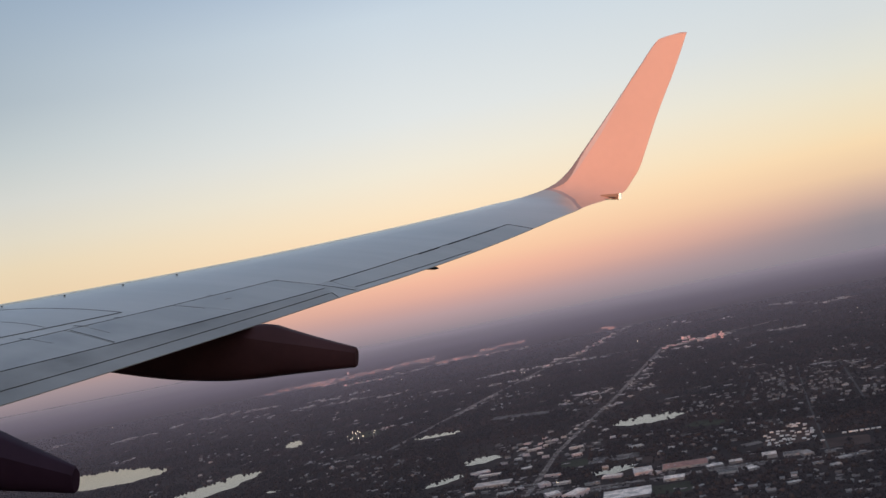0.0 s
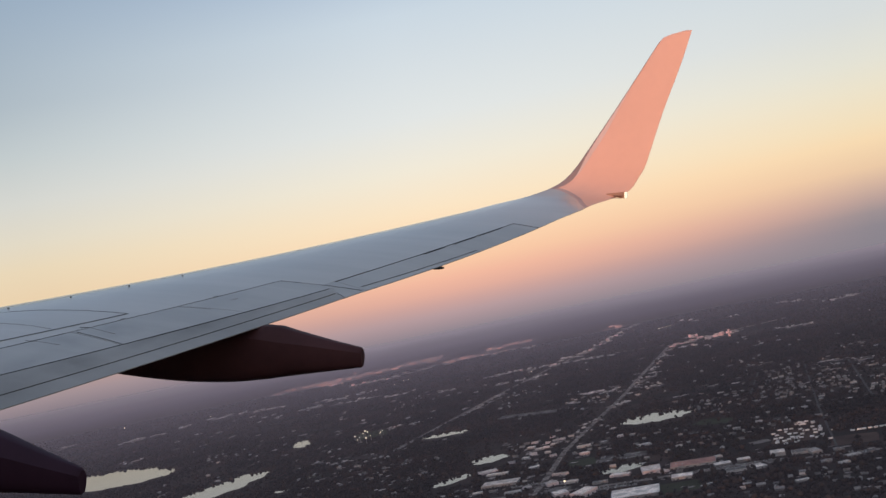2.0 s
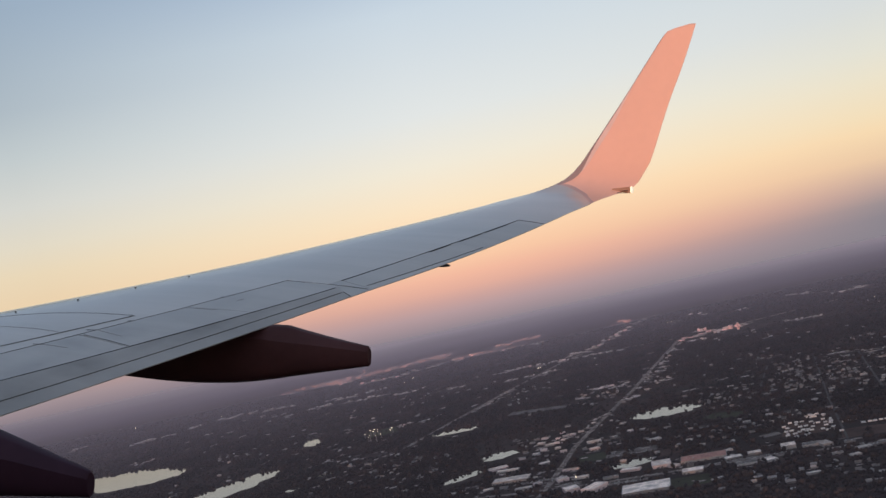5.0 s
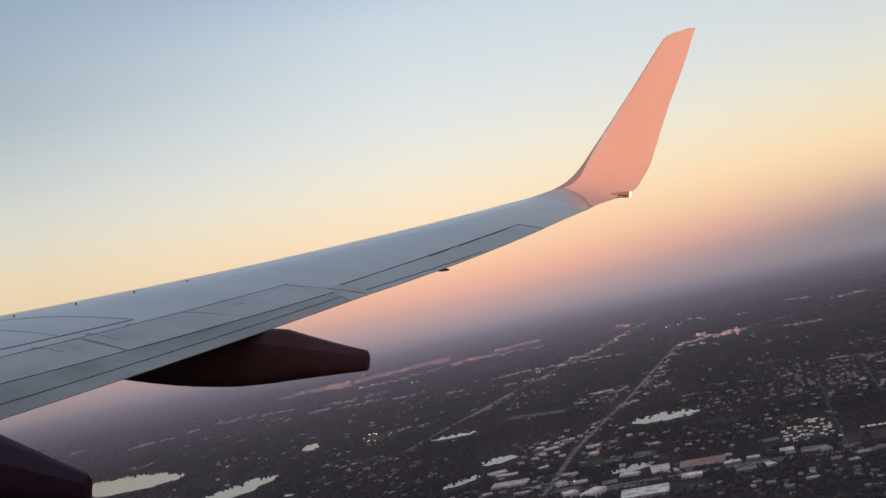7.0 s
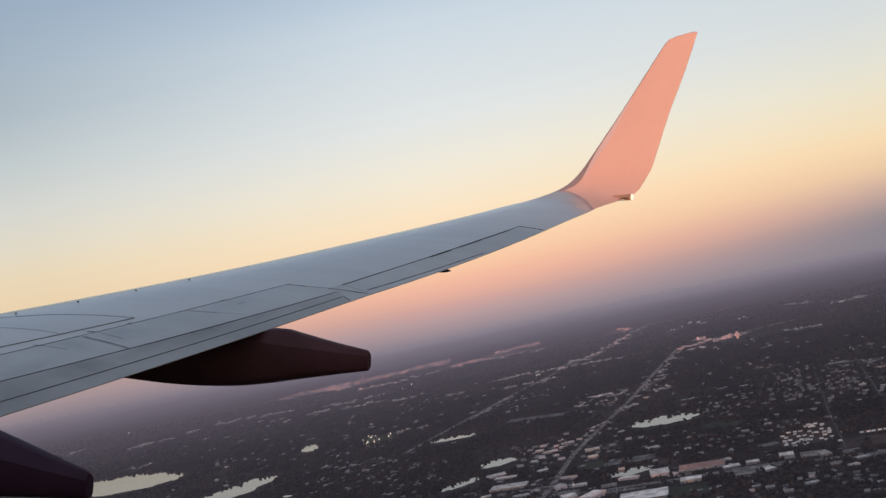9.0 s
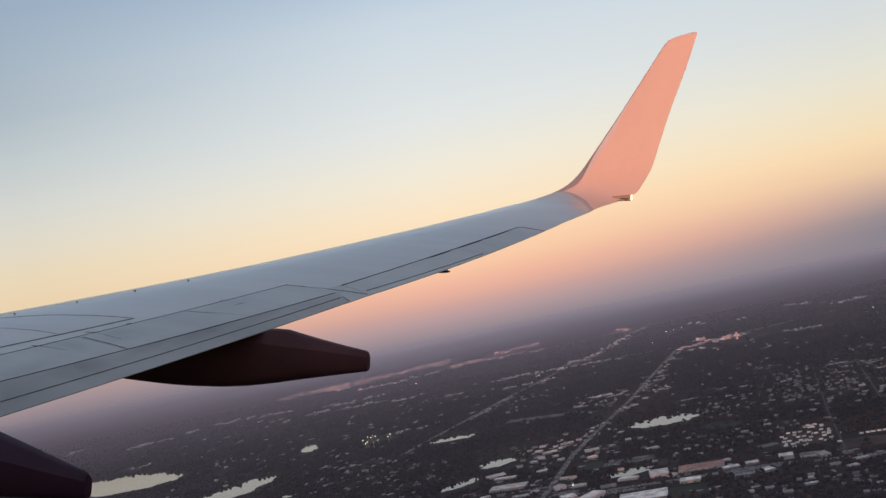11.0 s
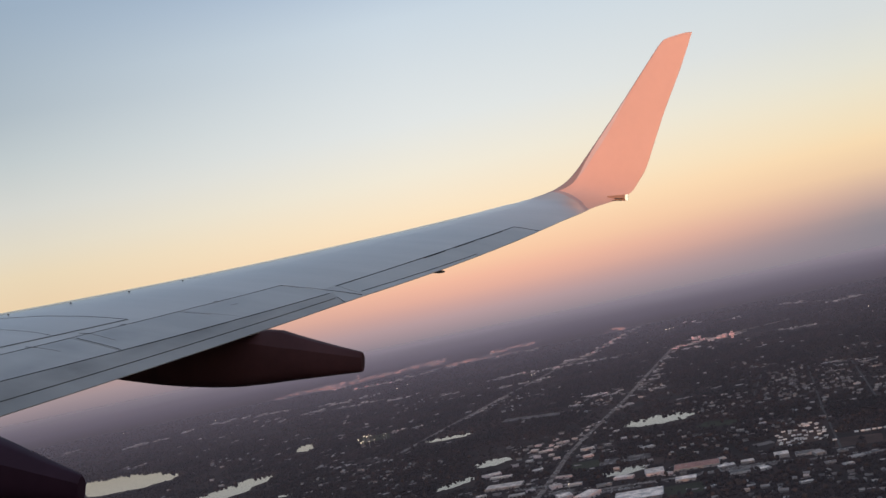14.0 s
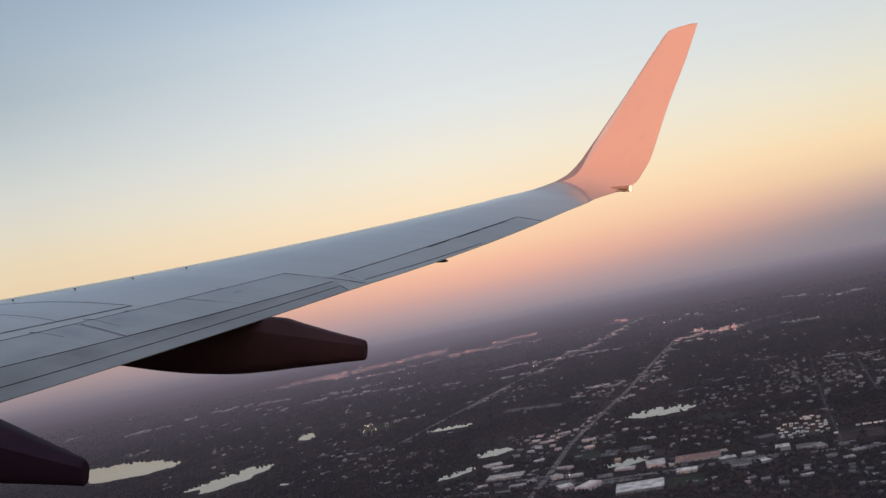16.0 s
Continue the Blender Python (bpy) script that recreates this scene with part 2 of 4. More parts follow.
def te_y(v):
    if v <= 5.7:
        return -0.53 * 5.7 - (1.6 + 0.259 * 11.2) + 0.05 * (5.7 - v)
    return -0.53 * v - (1.6 + 0.259 * (16.9 - v)) if v <= 16 else lerp_table(TE_TIP, v)


def thick(s):
    s = min(max(s, 0.0), 1.0)
    return 0.55 * (0.2969 * math.sqrt(s) - 0.126 * s - 0.3516 * s * s + 0.2843 * s ** 3 - 0.1036 * s ** 4)


NOSE_LIFT = ((12.0, 0.0), (13.0, 0.005), (14.0, 0.012), (15.0, 0.021), (15.8, 0.027), (16.3, 0.020), (16.9, 0.0))


def wing_point(v, s, lift=0.0, lower=False):
    """A point of the wing at station v and chord fraction s, lifted off the surface."""
    x, z = mid_line(v)
    x2, z2 = mid_line(v + 0.01)
    nx, nz = -(z2 - z), x2 - x
    n = math.hypot(nx, nz)
    nx, nz = nx / n, nz / n
    c = le_y(v) - te_y(v)
    fade = 1.0 if v < 16.1 else max(0.0, 1 - (v - 16.1) / 0.8)
    slim = 1.0 if v < 16.2 else max(0.62, 1 - (v - 16.2) * 0.5)
    h = (1 - s) * (INC0 + INC1 * (min(v, 16) - 12) - 0.004 * max(0, min(v, 16) - 14)) * fade
    h += (-thick(s) + 0.04 * s * (1 - s)) * slim if lower else (thick(s) + 0.08 * s * (1 - s)) * slim
    if lower and s > 0.999:
        h -= 0.002
    if v <= 16:
        nx, nz = 0.0, 1.0
    else:
        k = min(1.0, (v - 16) / 0.5)
        nx, nz = nx * k, nz * k + 1 - k
    h = c * h + lift
    if 11.3 < v < 15.3 and s > 0.85:                 # the aileron's edge is lowered to fit its outline in the camera's view
        h -= 0.026 * math.sin(math.pi * (v - 11.3) / 4.0) ** 0.8 * (s - 0.85) / 0.15
    if 12.0 < v < 16.9:
        h += lerp_table(NOSE_LIFT, v) * (1 - s) ** 2
    return Vector((x + nx * h, le_y(v) - c * s, z + nz * h))


PLANE = pose(-13.3766, 3.3049, 250.6377, 12.3327, 0.3792, 69.5477)
wing = tagged(new("airliner"), "airliner with light grey wing and upturned coral winglet", "airplane")
wing.matrix_world = PLANE


def smooth_s(n):
    return [0.5 - 0.5 * math.cos(math.pi * i / n) for i in range(n + 1)]


# the body tube that the wing grows from
bm = bmesh.new()
rows = []
for y, r in ((9.0, 0.9), (7.6, 1.5), (5.5, 1.85), (2.0, 1.88), (-6.0, 1.88), (-14.0, 1.88), (-17.0, 1.7), (-20.0, 1.3)):
    rows.append([Vector((r * math.sin(6.2832 * i / 48), y, 1.1 + r * math.cos(6.2832 * i / 48))) for i in range(48)])
vs = skin(bm, rows, True)
bm.faces.new(vs[0])
bm.faces.new(vs[-1])
bmesh.ops.recalc_face_normals(bm, faces=bm.faces[:])
part("fuselage", bm, WING_PAINT, wing, "grey painted body tube", True)

# dark structure under the panels, with the lower skin
bm = bmesh.new()
ST = [1.9, 3.0, 4.0, 5.0, 5.7] + [6.2 + 0.5 * i for i in range(20)] + [16.0]
ring = []
for v in ST:
    ss = smooth_s(24)
    ring.append([wing_point(v, 0.982 * s, -0.035 * (1 - s ** 6) - 0.006) for s in reversed(ss)] + [wing_point(v, 0.982 * s, 0.004 * s ** 4, True) for s in ss[1:]])
skin(bm, ring, True)
part("under_structure", bm, SEAL, wing, "dark substructure under the panels", True)
bm = bmesh.new()
skin(bm, [[wing_point(v, 0.05 + 0.925 * i / 16, -0.006, True) for i in range(17)] for v in ST])
part("lower_skin", bm, WING_PAINT, wing, "light grey lower skin", True)


def plate(name, corners, material, nv=10, ns=6, lift=0.004, deep=0.03, label="", edge=0.007):
    """A skin panel over four corners (v, s): front inner, front outer, rear outer, rear inner; inset by the joint."""
    (a0, a1), (b0, b1), (c0, c1), (d0, d1) = corners
    e_in, e_out, e_front, e_rear = edge if isinstance(edge, tuple) else (edge,) * 4
    top, bot = [], []
    for i in range(nv + 1):
        p = i / nv
        r1, r2 = [], []
        for j in range(ns + 1):
            q = j / ns
            v = (1 - p) * (1 - q) * a0 + p * (1 - q) * b0 + p * q * c0 + (1 - p) * q * d0
            s = (1 - p) * (1 - q) * a1 + p * (1 - q) * b1 + p * q * c1 + (1 - p) * q * d1
            c = le_y(v) - te_y(v)
            v += e_in if i == 0 else -e_out if i == nv else 0
            s += (e_front if j == 0 else -e_rear if j == ns and s < 0.99 else 0) / c
            r1.append(wing_point(v, s, lift))
            r2.append(wing_point(v, s, lift - deep * (1 if s < 0.93 else max(0.25, (1.023 - s) / 0.093))))
        top.append(r1)
        bot.append(r2)
    bm = bmesh.new()
    t = skin(bm, top)
    b = skin(bm, [list(r) for r in bot])
    loop_t = t[0] + [r[-1] for r in t[1:]] + t[-1][-2::-1] + [r[0] for r in t[-2:0:-1]]
    loop_b = b[0] + [r[-1] for r in b[1:]] + b[-1][-2::-1] + [r[0] for r in b[-2:0:-1]]
    for k in range(len(loop_t)):
        m = (k + 1) % len(loop_t)
        bm.faces.new((loop_t[k], loop_b[k], loop_b[m], loop_t[m]))
        for ring in (loop_t, loop_b):
            bm.edges.get((ring[k], ring[m])).smooth = False
    bmesh.ops.recalc_face_normals(bm, faces=bm.faces[:])
    ob = part(name, bm, material, wing, label, True)
    for poly in ob.data.polygons:
        poly.use_smooth = poly.index < nv * ns * 2
    return ob


def c_line(v):
    return 0.858 + (v - 7.8) * 0.0133


# leading edge, main skin, spoilers, flap, aileron
# chosen so that a thin sliver shows at the outline in the camera's view
SLAT_END = 0.268


def nose():
    bm = bmesh.new()
    grid = []
    for v in [1.9, 4.0, 5.7] + [6.2 + 0.5 * i for i in range(20)] + [16.0]:
        grid.append([wing_point(v, s, 0.004, True) for s in (0.06, 0.03, 0.012, 0.004)] + [wing_point(v, s, 0.004) for s in (0.0, 0.004, 0.012, 0.03, 0.06, 0.09)])
    skin(bm, grid)
    part("leading_edge", bm, BARE_METAL, wing, "bare polished metal leading edge", True)
    bm = bmesh.new()
    skin(bm, [[wing_point(v, u, 0.0048) for u in (0.085, 0.12, 0.16, 0.20, 0.24, SLAT_END)] for v in [1.9, 4.0, 5.7] + [6.2 + 0.5 * i for i in range(19)] + [15.6]])
    part("slat", bm, SLAT_METAL, wing, "bare metal slat, tinted tan for the warm sky's reflection", True)


nose()


JOINT_LINE = ((0.0, 16.71), (0.15, 16.68), (0.3, 16.63), (0.45, 16.56), (0.6, 16.47), (0.78, 16.33), (0.93, 16.12), (1.0, 16.02))


def joint_shift(s):
    """How far inboard the curved joint with the winglet lies at chord fraction s."""
    return lerp_table(JOINT_LINE, s) - 16.64


def upper_skin():
    """The fixed upper skin in one sheet, cut back for the spoilers and the aileron, with a turned-down rim."""
    bm = bmesh.new()
    memo = {}

    def at(v, s):
        k = (round(v, 4), round(s, 4))
        if k not in memo:
            w = v
            if v > 14.79:                            # the slanting joint with the winglet
                w = v + (v - 14.79) / 1.85 * joint_shift(s)
            memo[k] = bm.verts.new(wing_point(w, s, 0.004))
        return memo[k]

    def zone(v0, v1, nv, lines):
        for i in range(nv):
            a, b = v0 + (v1 - v0) * i / nv, v0 + (v1 - v0) * (i + 1) / nv
            la, lb = lines(a), lines(b)
            for j in range(len(la) - 1):
                bm.faces.new((at(a, la[j]), at(a, la[j + 1]), at(b, lb[j + 1]), at(b, lb[j])))

    front = [0.09 + 0.62 * j / 14 for j in range(15)]

    def cut(v):
        return 0.859 - 0.023 * (v - 11.24) / 3.55

    def mid(v):
        return front + [0.71 + (cut(v) - 0.71) * j / 5 for j in range(1, 6)]

    def tip(v):
        return front + [0.71 + 0.126 * j / 5 for j in range(1, 6)] + [0.836 + 0.164 * j / 5 for j in range(1, 6)]

    zone(1.9, 11.24, 46, lambda v: front)
    zone(11.24, 14.79, 20, mid)
    zone(14.79, 16.64, 14, tip)
    rim = [e for e in bm.edges if len(e.link_faces) == 1]
    out = bmesh.ops.extrude_edge_only(bm, edges=rim)
    bmesh.ops.translate(bm, verts=[g for g in out["geom"] if isinstance(g, bmesh.types.BMVert)], vec=(0, 0, -0.006))
    for e in rim:
        e.smooth = False
    bmesh.ops.recalc_face_normals(bm, faces=bm.faces[:])
    return part("upper_skin", bm, WING_PAINT, wing, "light grey upper skin", True)


upper_skin()
for v0, v1 in ((5.8, 7.35), (7.35, 8.93), (8.93, 10.02), (10.02, 11.22)):
    w1 = v1 - 0.06 if v1 < 9 else v1 + 0.13 if v1 < 11 else v1 + 0.03
    w0 = v0 - 0.06 if v0 < 9 else v0 + 0.13
    plate("spoiler", ((v0, 0.71), (v1, 0.71), (w1, c_line(v1)), (w0, c_line(v0))), PANEL_PAINT, 8, 5, edge=(0.006, 0.006, 0.006, 0.006) if v0 < 8.9 else (0.002, 0.002, 0.004, 0.004))
plate("flap_cove_panel", ((5.8, c_line(5.8)), (11.25, c_line(11.25)), (11.125, 0.952), (5.8, 0.944)), FLAP_PAINT, 24, 3, edge=(0.008, 0.0, 0.008, 0.008))
plate("outboard_flap", ((5.8, 0.944), (11.125, 0.952), (11.04, 1.0), (5.8, 1.0)), FLAP_PAINT, 24, 3, edge=(0.006, 0.0, 0.006, 0.006))
plate("fixed_trailing_edge", ((11.245, 0.858), (11.46, 0.858), (11.37, 1.0), (11.035, 1.0)), PANEL_PAINT, 4, 5, lift=0.0025, edge=0.0)
plate("aileron", ((11.46, 0.862), (14.78, 0.838), (14.78, 1.0), (11.37, 1.0)), PANEL_PAINT, 24, 6, edge=(0.0, 0.009, 0.009, 0.009))
plate("inboard_panel", ((1.9, 0.71), (5.8, 0.71), (5.8, 1.0), (1.9, 1.0)), PANEL_PAINT, 10, 5)


def seam(name, pts, width, material=SEAM, lift=0.006, label=""):
    """A narrow raised strip over the skin along (v, s) points."""
    P = []
    for (v0, s0), (v1, s1) in zip(pts, pts[1:]):
        n = max(2, int(abs(v1 - v0) / 0.2) + int(abs(s1 - s0) / 0.05))
        P += [wing_point(v0 + (v1 - v0) * i / n, s0 + (s1 - s0) * i / n, lift) for i in range(n)]
    P.append(wing_point(*pts[-1], lift))
    bm = bmesh.new()
    rows = []
    for i, p in enumerate(P):
        d = (P[min(i + 1, len(P) - 1)] - P[max(i - 1, 0)]).normalized()
        side = d.cross(Vector((0, 0, 1))).normalized() * width / 2
        rows.append([p - side - Vector((0, 0, 0.008)), p - side, p + side, p + side - Vector((0, 0, 0.008))])
    skin(bm, rows)
    return part(name, bm, material, wing, label)


seam("skin_seam", ((8.30, 0.655), (9.60, 0.67)), 0.026)
seam("skin_seam", ((9.30, 0.33), (9.46, 0.43), (9.55, 0.55), (9.60, 0.665)), 0.009)
seam("skin_seam", ((6.0, 0.60), (8.30, 0.652)), 0.026)
seam("panel_seal", ((5.8, 0.71), (8.9, 0.71), (11.24, 0.713)), 0.006, SEAL)
seam("panel_seal", ((5.8, c_line(5.8)), (9.0, c_line(9.0))), 0.009, SEAL)
seam("panel_seal", ((9.0, c_line(9.0)), (9.95, c_line(9.95))), 0.017, SEAL)
seam("panel_seal", ((9.95, c_line(9.95)), (11.20, c_line(11.20))), 0.010, SEAL)
seam("panel_seal", ((5.8, 0.945), (11.08, 0.953)), 0.0085, SEAL)
seam("panel_seal", ((11.215, 0.716), (11.262, 0.82), (11.30, 0.905), (11.335, 0.98)), 0.004, SEAM)
seam("panel_seal", ((11.315, 0.94), (11.34, 0.99)), 0.008, SEAL)
seam("panel_seal", ((8.95, 0.722), (8.89, 0.868)), 0.009, SEAL)
seam("panel_seal", ((9.99, 0.715), (10.06, 0.80)), 0.0035, SEAM)
seam("skin_seam", ((8.88, 0.40), (8.93, 0.50), (8.95, 0.58), (8.93, 0.655)), 0.010, FAINT_SEAM)
seam("panel_seal", ((9.075, 0.690), (9.105, 0.712)), 0.011, SEAL)
seam("skin_seam", ((9.105, 0.712), (9.075, 0.765), (9.06, 0.80)), 0.006, FAINT_SEAM)
seam("panel_seal", ((8.575, 0.697), (8.605, 0.72)), 0.010, SEAL)
seam("skin_seam", ((8.605, 0.72), (8.615, 0.78)), 0.006, FAINT_SEAM)
seam("access_mark", ((10.385, 0.772), (10.47, 0.772)), 0.012, FAINT_SEAM)
for v in (9.42, 10.42):
    seam("hinge_mark", ((v, 0.703), (v + 0.04, 0.705)), 0.012, SEAM)
seam("aileron_seal", ((11.45, 0.860), (12.6, 0.854), (14.785, 0.837)), 0.008, SEAL)
seam("aileron_seal", ((14.785, 0.837), (14.785, 1.0)), 0.010, SEAL)
seam("flap_end_seal", ((11.125, 0.952), (11.042, 0.998)), 0.008, SEAL)
seam("tab_seam", ((11.44, 0.962), (13.45, 0.981)), 0.0125, SEAL)
for v0, v1 in ((12.9, 13.3), (13.47, 13.92), (14.0, 14.5)):
    seam("hinge_mark", ((v0, 0.8690 - 0.0075 * (v0 - 11.45)), (v1, 0.8695 - 0.0075 * (v1 - 11.45))), 0.018, SEAL)

for v in (9.484, 10.059, 10.644, 11.228):
    bm = bmesh.new()
    bmesh.ops.create_uvsphere(bm, u_segments=10, v_segments=6, radius=0.0095, matrix=Matrix.Translation(wing_point(v, 0.315, 0.012)) @ Matrix.Diagonal((1, 1.4, 0.8, 1)))
    part("vortex_stud", bm, SEAM, wing, "small dark stud", True)

# winglet, one blended shell
bm = bmesh.new()
rows = []
VS = [16.0 + 0.04 * i for i in range(26)] + [17.04 + 0.06 * i for i in range(14)] + [17.86, 17.89, 17.91, 17.925, 17.935]
SS = smooth_s(22)
for v in VS:
    rows.append([wing_point(v, s) for s in reversed(SS)] + [wing_point(v, s, 0, True) for s in SS[1:-1]])
vs = skin(bm, rows, True)
bm.faces.new(vs[-1])
bmesh.ops.recalc_face_normals(bm, faces=bm.faces[:])
winglet = part("winglet", bm, WINGLET_PAINT, wing, "upturned coral-painted blended winglet", True)
# metal strip on its leading edge, widest at the root of the bend to paint the shade there
STRIP_WIDTH = ((16.3, 0.015), (16.4, 0.02), (16.6, 0.12), (16.76, 0.160), (16.86, 0.138), (16.96, 0.085), (17.05, 0.050), (17.15, 0.034), (17.4, 0.026), (17.9, 0.02))
bm = bmesh.new()
rows = []
for v in [16.4 + 0.03 * i for i in range(50)]:
    k = lerp_table(STRIP_WIDTH, v)
    rows.append([wing_point(v, u * k, 0.003, True) for u in (0.9, 0.4, 0.1)] + [wing_point(v, u * k, 0.003) for u in (0.0, 0.06, 0.16, 0.3, 0.5, 0.75, 1.0)])
skin(bm, rows)
part("edge_strip", bm, STRIP, winglet, "metal leading edge, darkened like the shade at the bend", True)
# darker band over the joint between wing and winglet
bm = bmesh.new()
rows = []
for i in range(25):
    s = 0.14 + 0.86 * i / 24
    v = 16.63 + joint_shift(s)
    rows.append([wing_point(v + 0.008, s, 0.003), wing_point(v + 0.018 + 0.02 * s, s, 0.0035), wing_point(v + 0.028 + 0.045 * s, s, 0.003)])
skin(bm, rows)
bmesh.ops.recalc_face_normals(bm, faces=bm.faces[:])
part("joint_band", bm, JOINT, winglet, "dull mauve joint band", True)
# paler strip beside the winglet's metal edge, painting the lit zone there
bm = bmesh.new()
rows = []
for i in range(30):
    v = 16.86 + 0.03 * i
    k, w = lerp_table(STRIP_WIDTH, v), 0.10 * math.sin(math.pi * min(1.0, (i + 0.3) / 12 * 0.5)) * (1.0 if i < 12 else 1 - 0.8 * (i - 12) / 18)
    rows.append([wing_point(v, k + u * w, 0.0025) for u in (0.0, 0.5, 1.0)])
skin(bm, rows)
bmesh.ops.recalc_face_normals(bm, faces=bm.faces[:])
part("lit_edge_strip", bm, LIT_EDGE, winglet, "pale lilac-grey strip painting the lit edge", True)
# tail lamp at the wing tip: a small wedge-shaped housing, a clear rear lens, two thin static rods
q = wing_point(16.62, 0.985) + Vector((0, 0, 0.018))
bm = bmesh.new()
v = box(bm, q.x - 0.11, q.x + 0.01, q.y - 0.05, q.y + 0.24, q.z - 0.085, q.z + 0.012)
for p in v:
    if p.co.y > q.y:                                 # tapering forward into the tip
        p.co.x = q.x - 0.03 + (p.co.x - q.x + 0.03) * 0.35
        p.co.z = q.z - 0.02 + (p.co.z - q.z + 0.02) * 0.25
bmesh.ops.bevel(bm, geom=bm.edges[:], offset=0.012, segments=2, affect="EDGES")
lamp = part("tip_lamp_housing", bm, LAMP_CASE, wing, "copper-brown wing-tip lamp housing")
bm = bmesh.new()
box(bm, q.x - 0.10, q.x + 0.004, q.y - 0.085, q.y - 0.05, q.z - 0.082, q.z + 0.016)
bmesh.ops.bevel(bm, geom=bm.edges[:], offset=0.012, segments=2, affect="EDGES")
part("lens", bm, LENS, lamp, "lit white rear lamp lens")
for x, z, length in ((-0.26, -0.083, 0.20), (-0.17, -0.052, 0.17)):
    bm = bmesh.new()
    box(bm, q.x + x, q.x + x + 0.12, q.y - 0.02, q.y - 0.01 + 0.6 * length, q.z + z, q.z + z + 0.009)
    part("static_rod", bm, SEAL, lamp, "thin dark static discharge rod")
# small hinge pod under the aileron
q = wing_point(12.66, 1.0)
bm = bmesh.new()
bmesh.ops.create_uvsphere(bm, u_segments=12, v_segments=8, radius=1, matrix=Matrix.Translation(q + Vector((0, 0.07, -0.022))) @ Matrix.Diagonal((0.046, 0.11, 0.022, 1)))
part("hinge_pod", bm, SEAL, wing, "dark aileron hinge pod", True)


def fairing(x, material, label, k=1.0, dz=0.0, dy=0.0, droop=0.0, ridge=0.022):
    """A canoe-shaped flap track fairing: rounded belly, ridged top, blunt tail."""
    z0 = mid_line(x)[1] + dz
    y0 = te_y(x) + dy
    # distance aft of the trailing edge, top, shoulder, bottom, half width
    secs = ((-3.2, -0.30, -0.31, -0.34, 0.03), (-2.9, -0.24, -0.28, -0.40, 0.08), (-2.4, -0.16, -0.24, -0.49, 0.12), (-1.7, -0.10, -0.19, -0.545, 0.15), (-1.0, -0.05, -0.14, -0.573, 0.16),
            (-0.4, -0.02, -0.09, -0.55, 0.165), (0.05, -0.002, -0.112, -0.49, 0.165), (0.22, -0.036, -0.128, -0.458, 0.155), (0.45, -0.071, -0.143, -0.42, 0.135), (0.75, -0.118, -0.172, -0.37, 0.095), (0.955, -0.146, -0.193, -0.337, 0.055), (0.985, -0.152, -0.198, -0.332, 0.047), (0.998, -0.165, -0.205, -0.32, 0.038))
    bm = bmesh.new()
    rows = []
    ds = [-3.2 + 0.125 * i for i in range(32)] + [0.75, 0.955, 0.985, 0.998]
    fine = [[d] + [lerp_table([(q[0], q[c]) for q in secs], d) for c in (1, 2, 3, 4)] for d in ds if d < 0.7] + [q for q in secs if q[0] >= 0.75]
    for d, top, sh, bot, w in fine:
        y, r = y0 - d * k, []
        low = droop * max(0.0, d - 0.1) ** 1.2
        top += ridge * min(1.0, 1.6 * max(0.0, 1.0 - d)) * min(1.0, max(0.0, d / 0.12)) + 0.016 * lerp_table(((-0.1, 0.0), (0.0, 0.0), (0.12, 1.0), (0.45, 0.0), (1.0, 0.0)), d)
        prof = [(0.0, top), (0.3 * w, top - 0.05 * (top - sh)), (0.42 * w, top - 0.13 * (top - sh)), (w, sh), (w, sh + (bot - sh) * 0.35), (0.86 * w, sh + (bot - sh) * 0.72), (0.55 * w, sh + (bot - sh) * 0.93), (0.0, bot)]
        r = [Vector((x + a, y, z0 + b - low)) for a, b in prof] + [Vector((x - a, y, z0 + b - low)) for a, b in prof[-2:0:-1]]
        rows.append(r)
    vs = skin(bm, rows, True)
    bm.faces.new(vs[-1])
    bm.faces.new(vs[0])
    bmesh.ops.recalc_face_normals(bm, faces=bm.faces[:])
    bmesh.ops.subdivide_edges(bm, edges=[e for e in bm.edges], cuts=1, smooth=0.0, use_grid_fill=True)
    for e in bm.edges:
        e.smooth = len(e.link_faces) != 2 or e.calc_face_angle(0) < (0.8 if min(f.normal.z for f in e.link_faces) < -0.1 else 0.45)
    return part("flap_fairing", bm, material, wing, label, True)


fairing(9.96, FAIRING_RED, "dark burgundy flap track fairing with blunt tail", 0.99, -0.006)
fairing(7.05, FAIRING_PLUM, "dark plum flap track fairing with blunt tail", 1.06, 0.03, -0.05, 0.08, 0.034)

# ---- the land ----
LAND = mat("dusk_meadow_and_soil", (0.024, 0.021, 0.019), 0.95, var=0.3, scale=0.012, fine=0.15, col2=(0.048, 0.034, 0.030), spec=0.05)
ASPHALT = mat("grey_asphalt", (0.085, 0.079, 0.076), 0.9, spec=0.1, var=0.2, scale=0.05, fine=0.6)
WATER = mat("lake_water", (0.02, 0.022, 0.024), 0.015, var=0.1, scale=0.02, fine=0.2, spec=1.0)
WOODS = mat("dark_tree_crowns", (0.0118, 0.0136, 0.0140), 0.8, var=0.3, scale=0.009, fine=0.5, col2=(0.0265, 0.0222, 0.0222), per_island=0.35, spec=0.1)

bm = bmesh.new()
for sx in range(-9, 9):
    for sy in range(-5, 9):
        v = [bm.verts.new((1000 * (sx + i), 1000 * (sy + j), 0)) for i, j in ((0, 0), (1, 0), (1, 1), (0, 1))]
        bm.faces.new(v)
bmesh.ops.remove_doubles(bm, verts=bm.verts[:], dist=0.1)
# raised reflectance and warm tint paint in the low sky's cream reflection
WATER.node_tree.nodes["Principled BSDF"].inputs["IOR"].default_value = 1.6
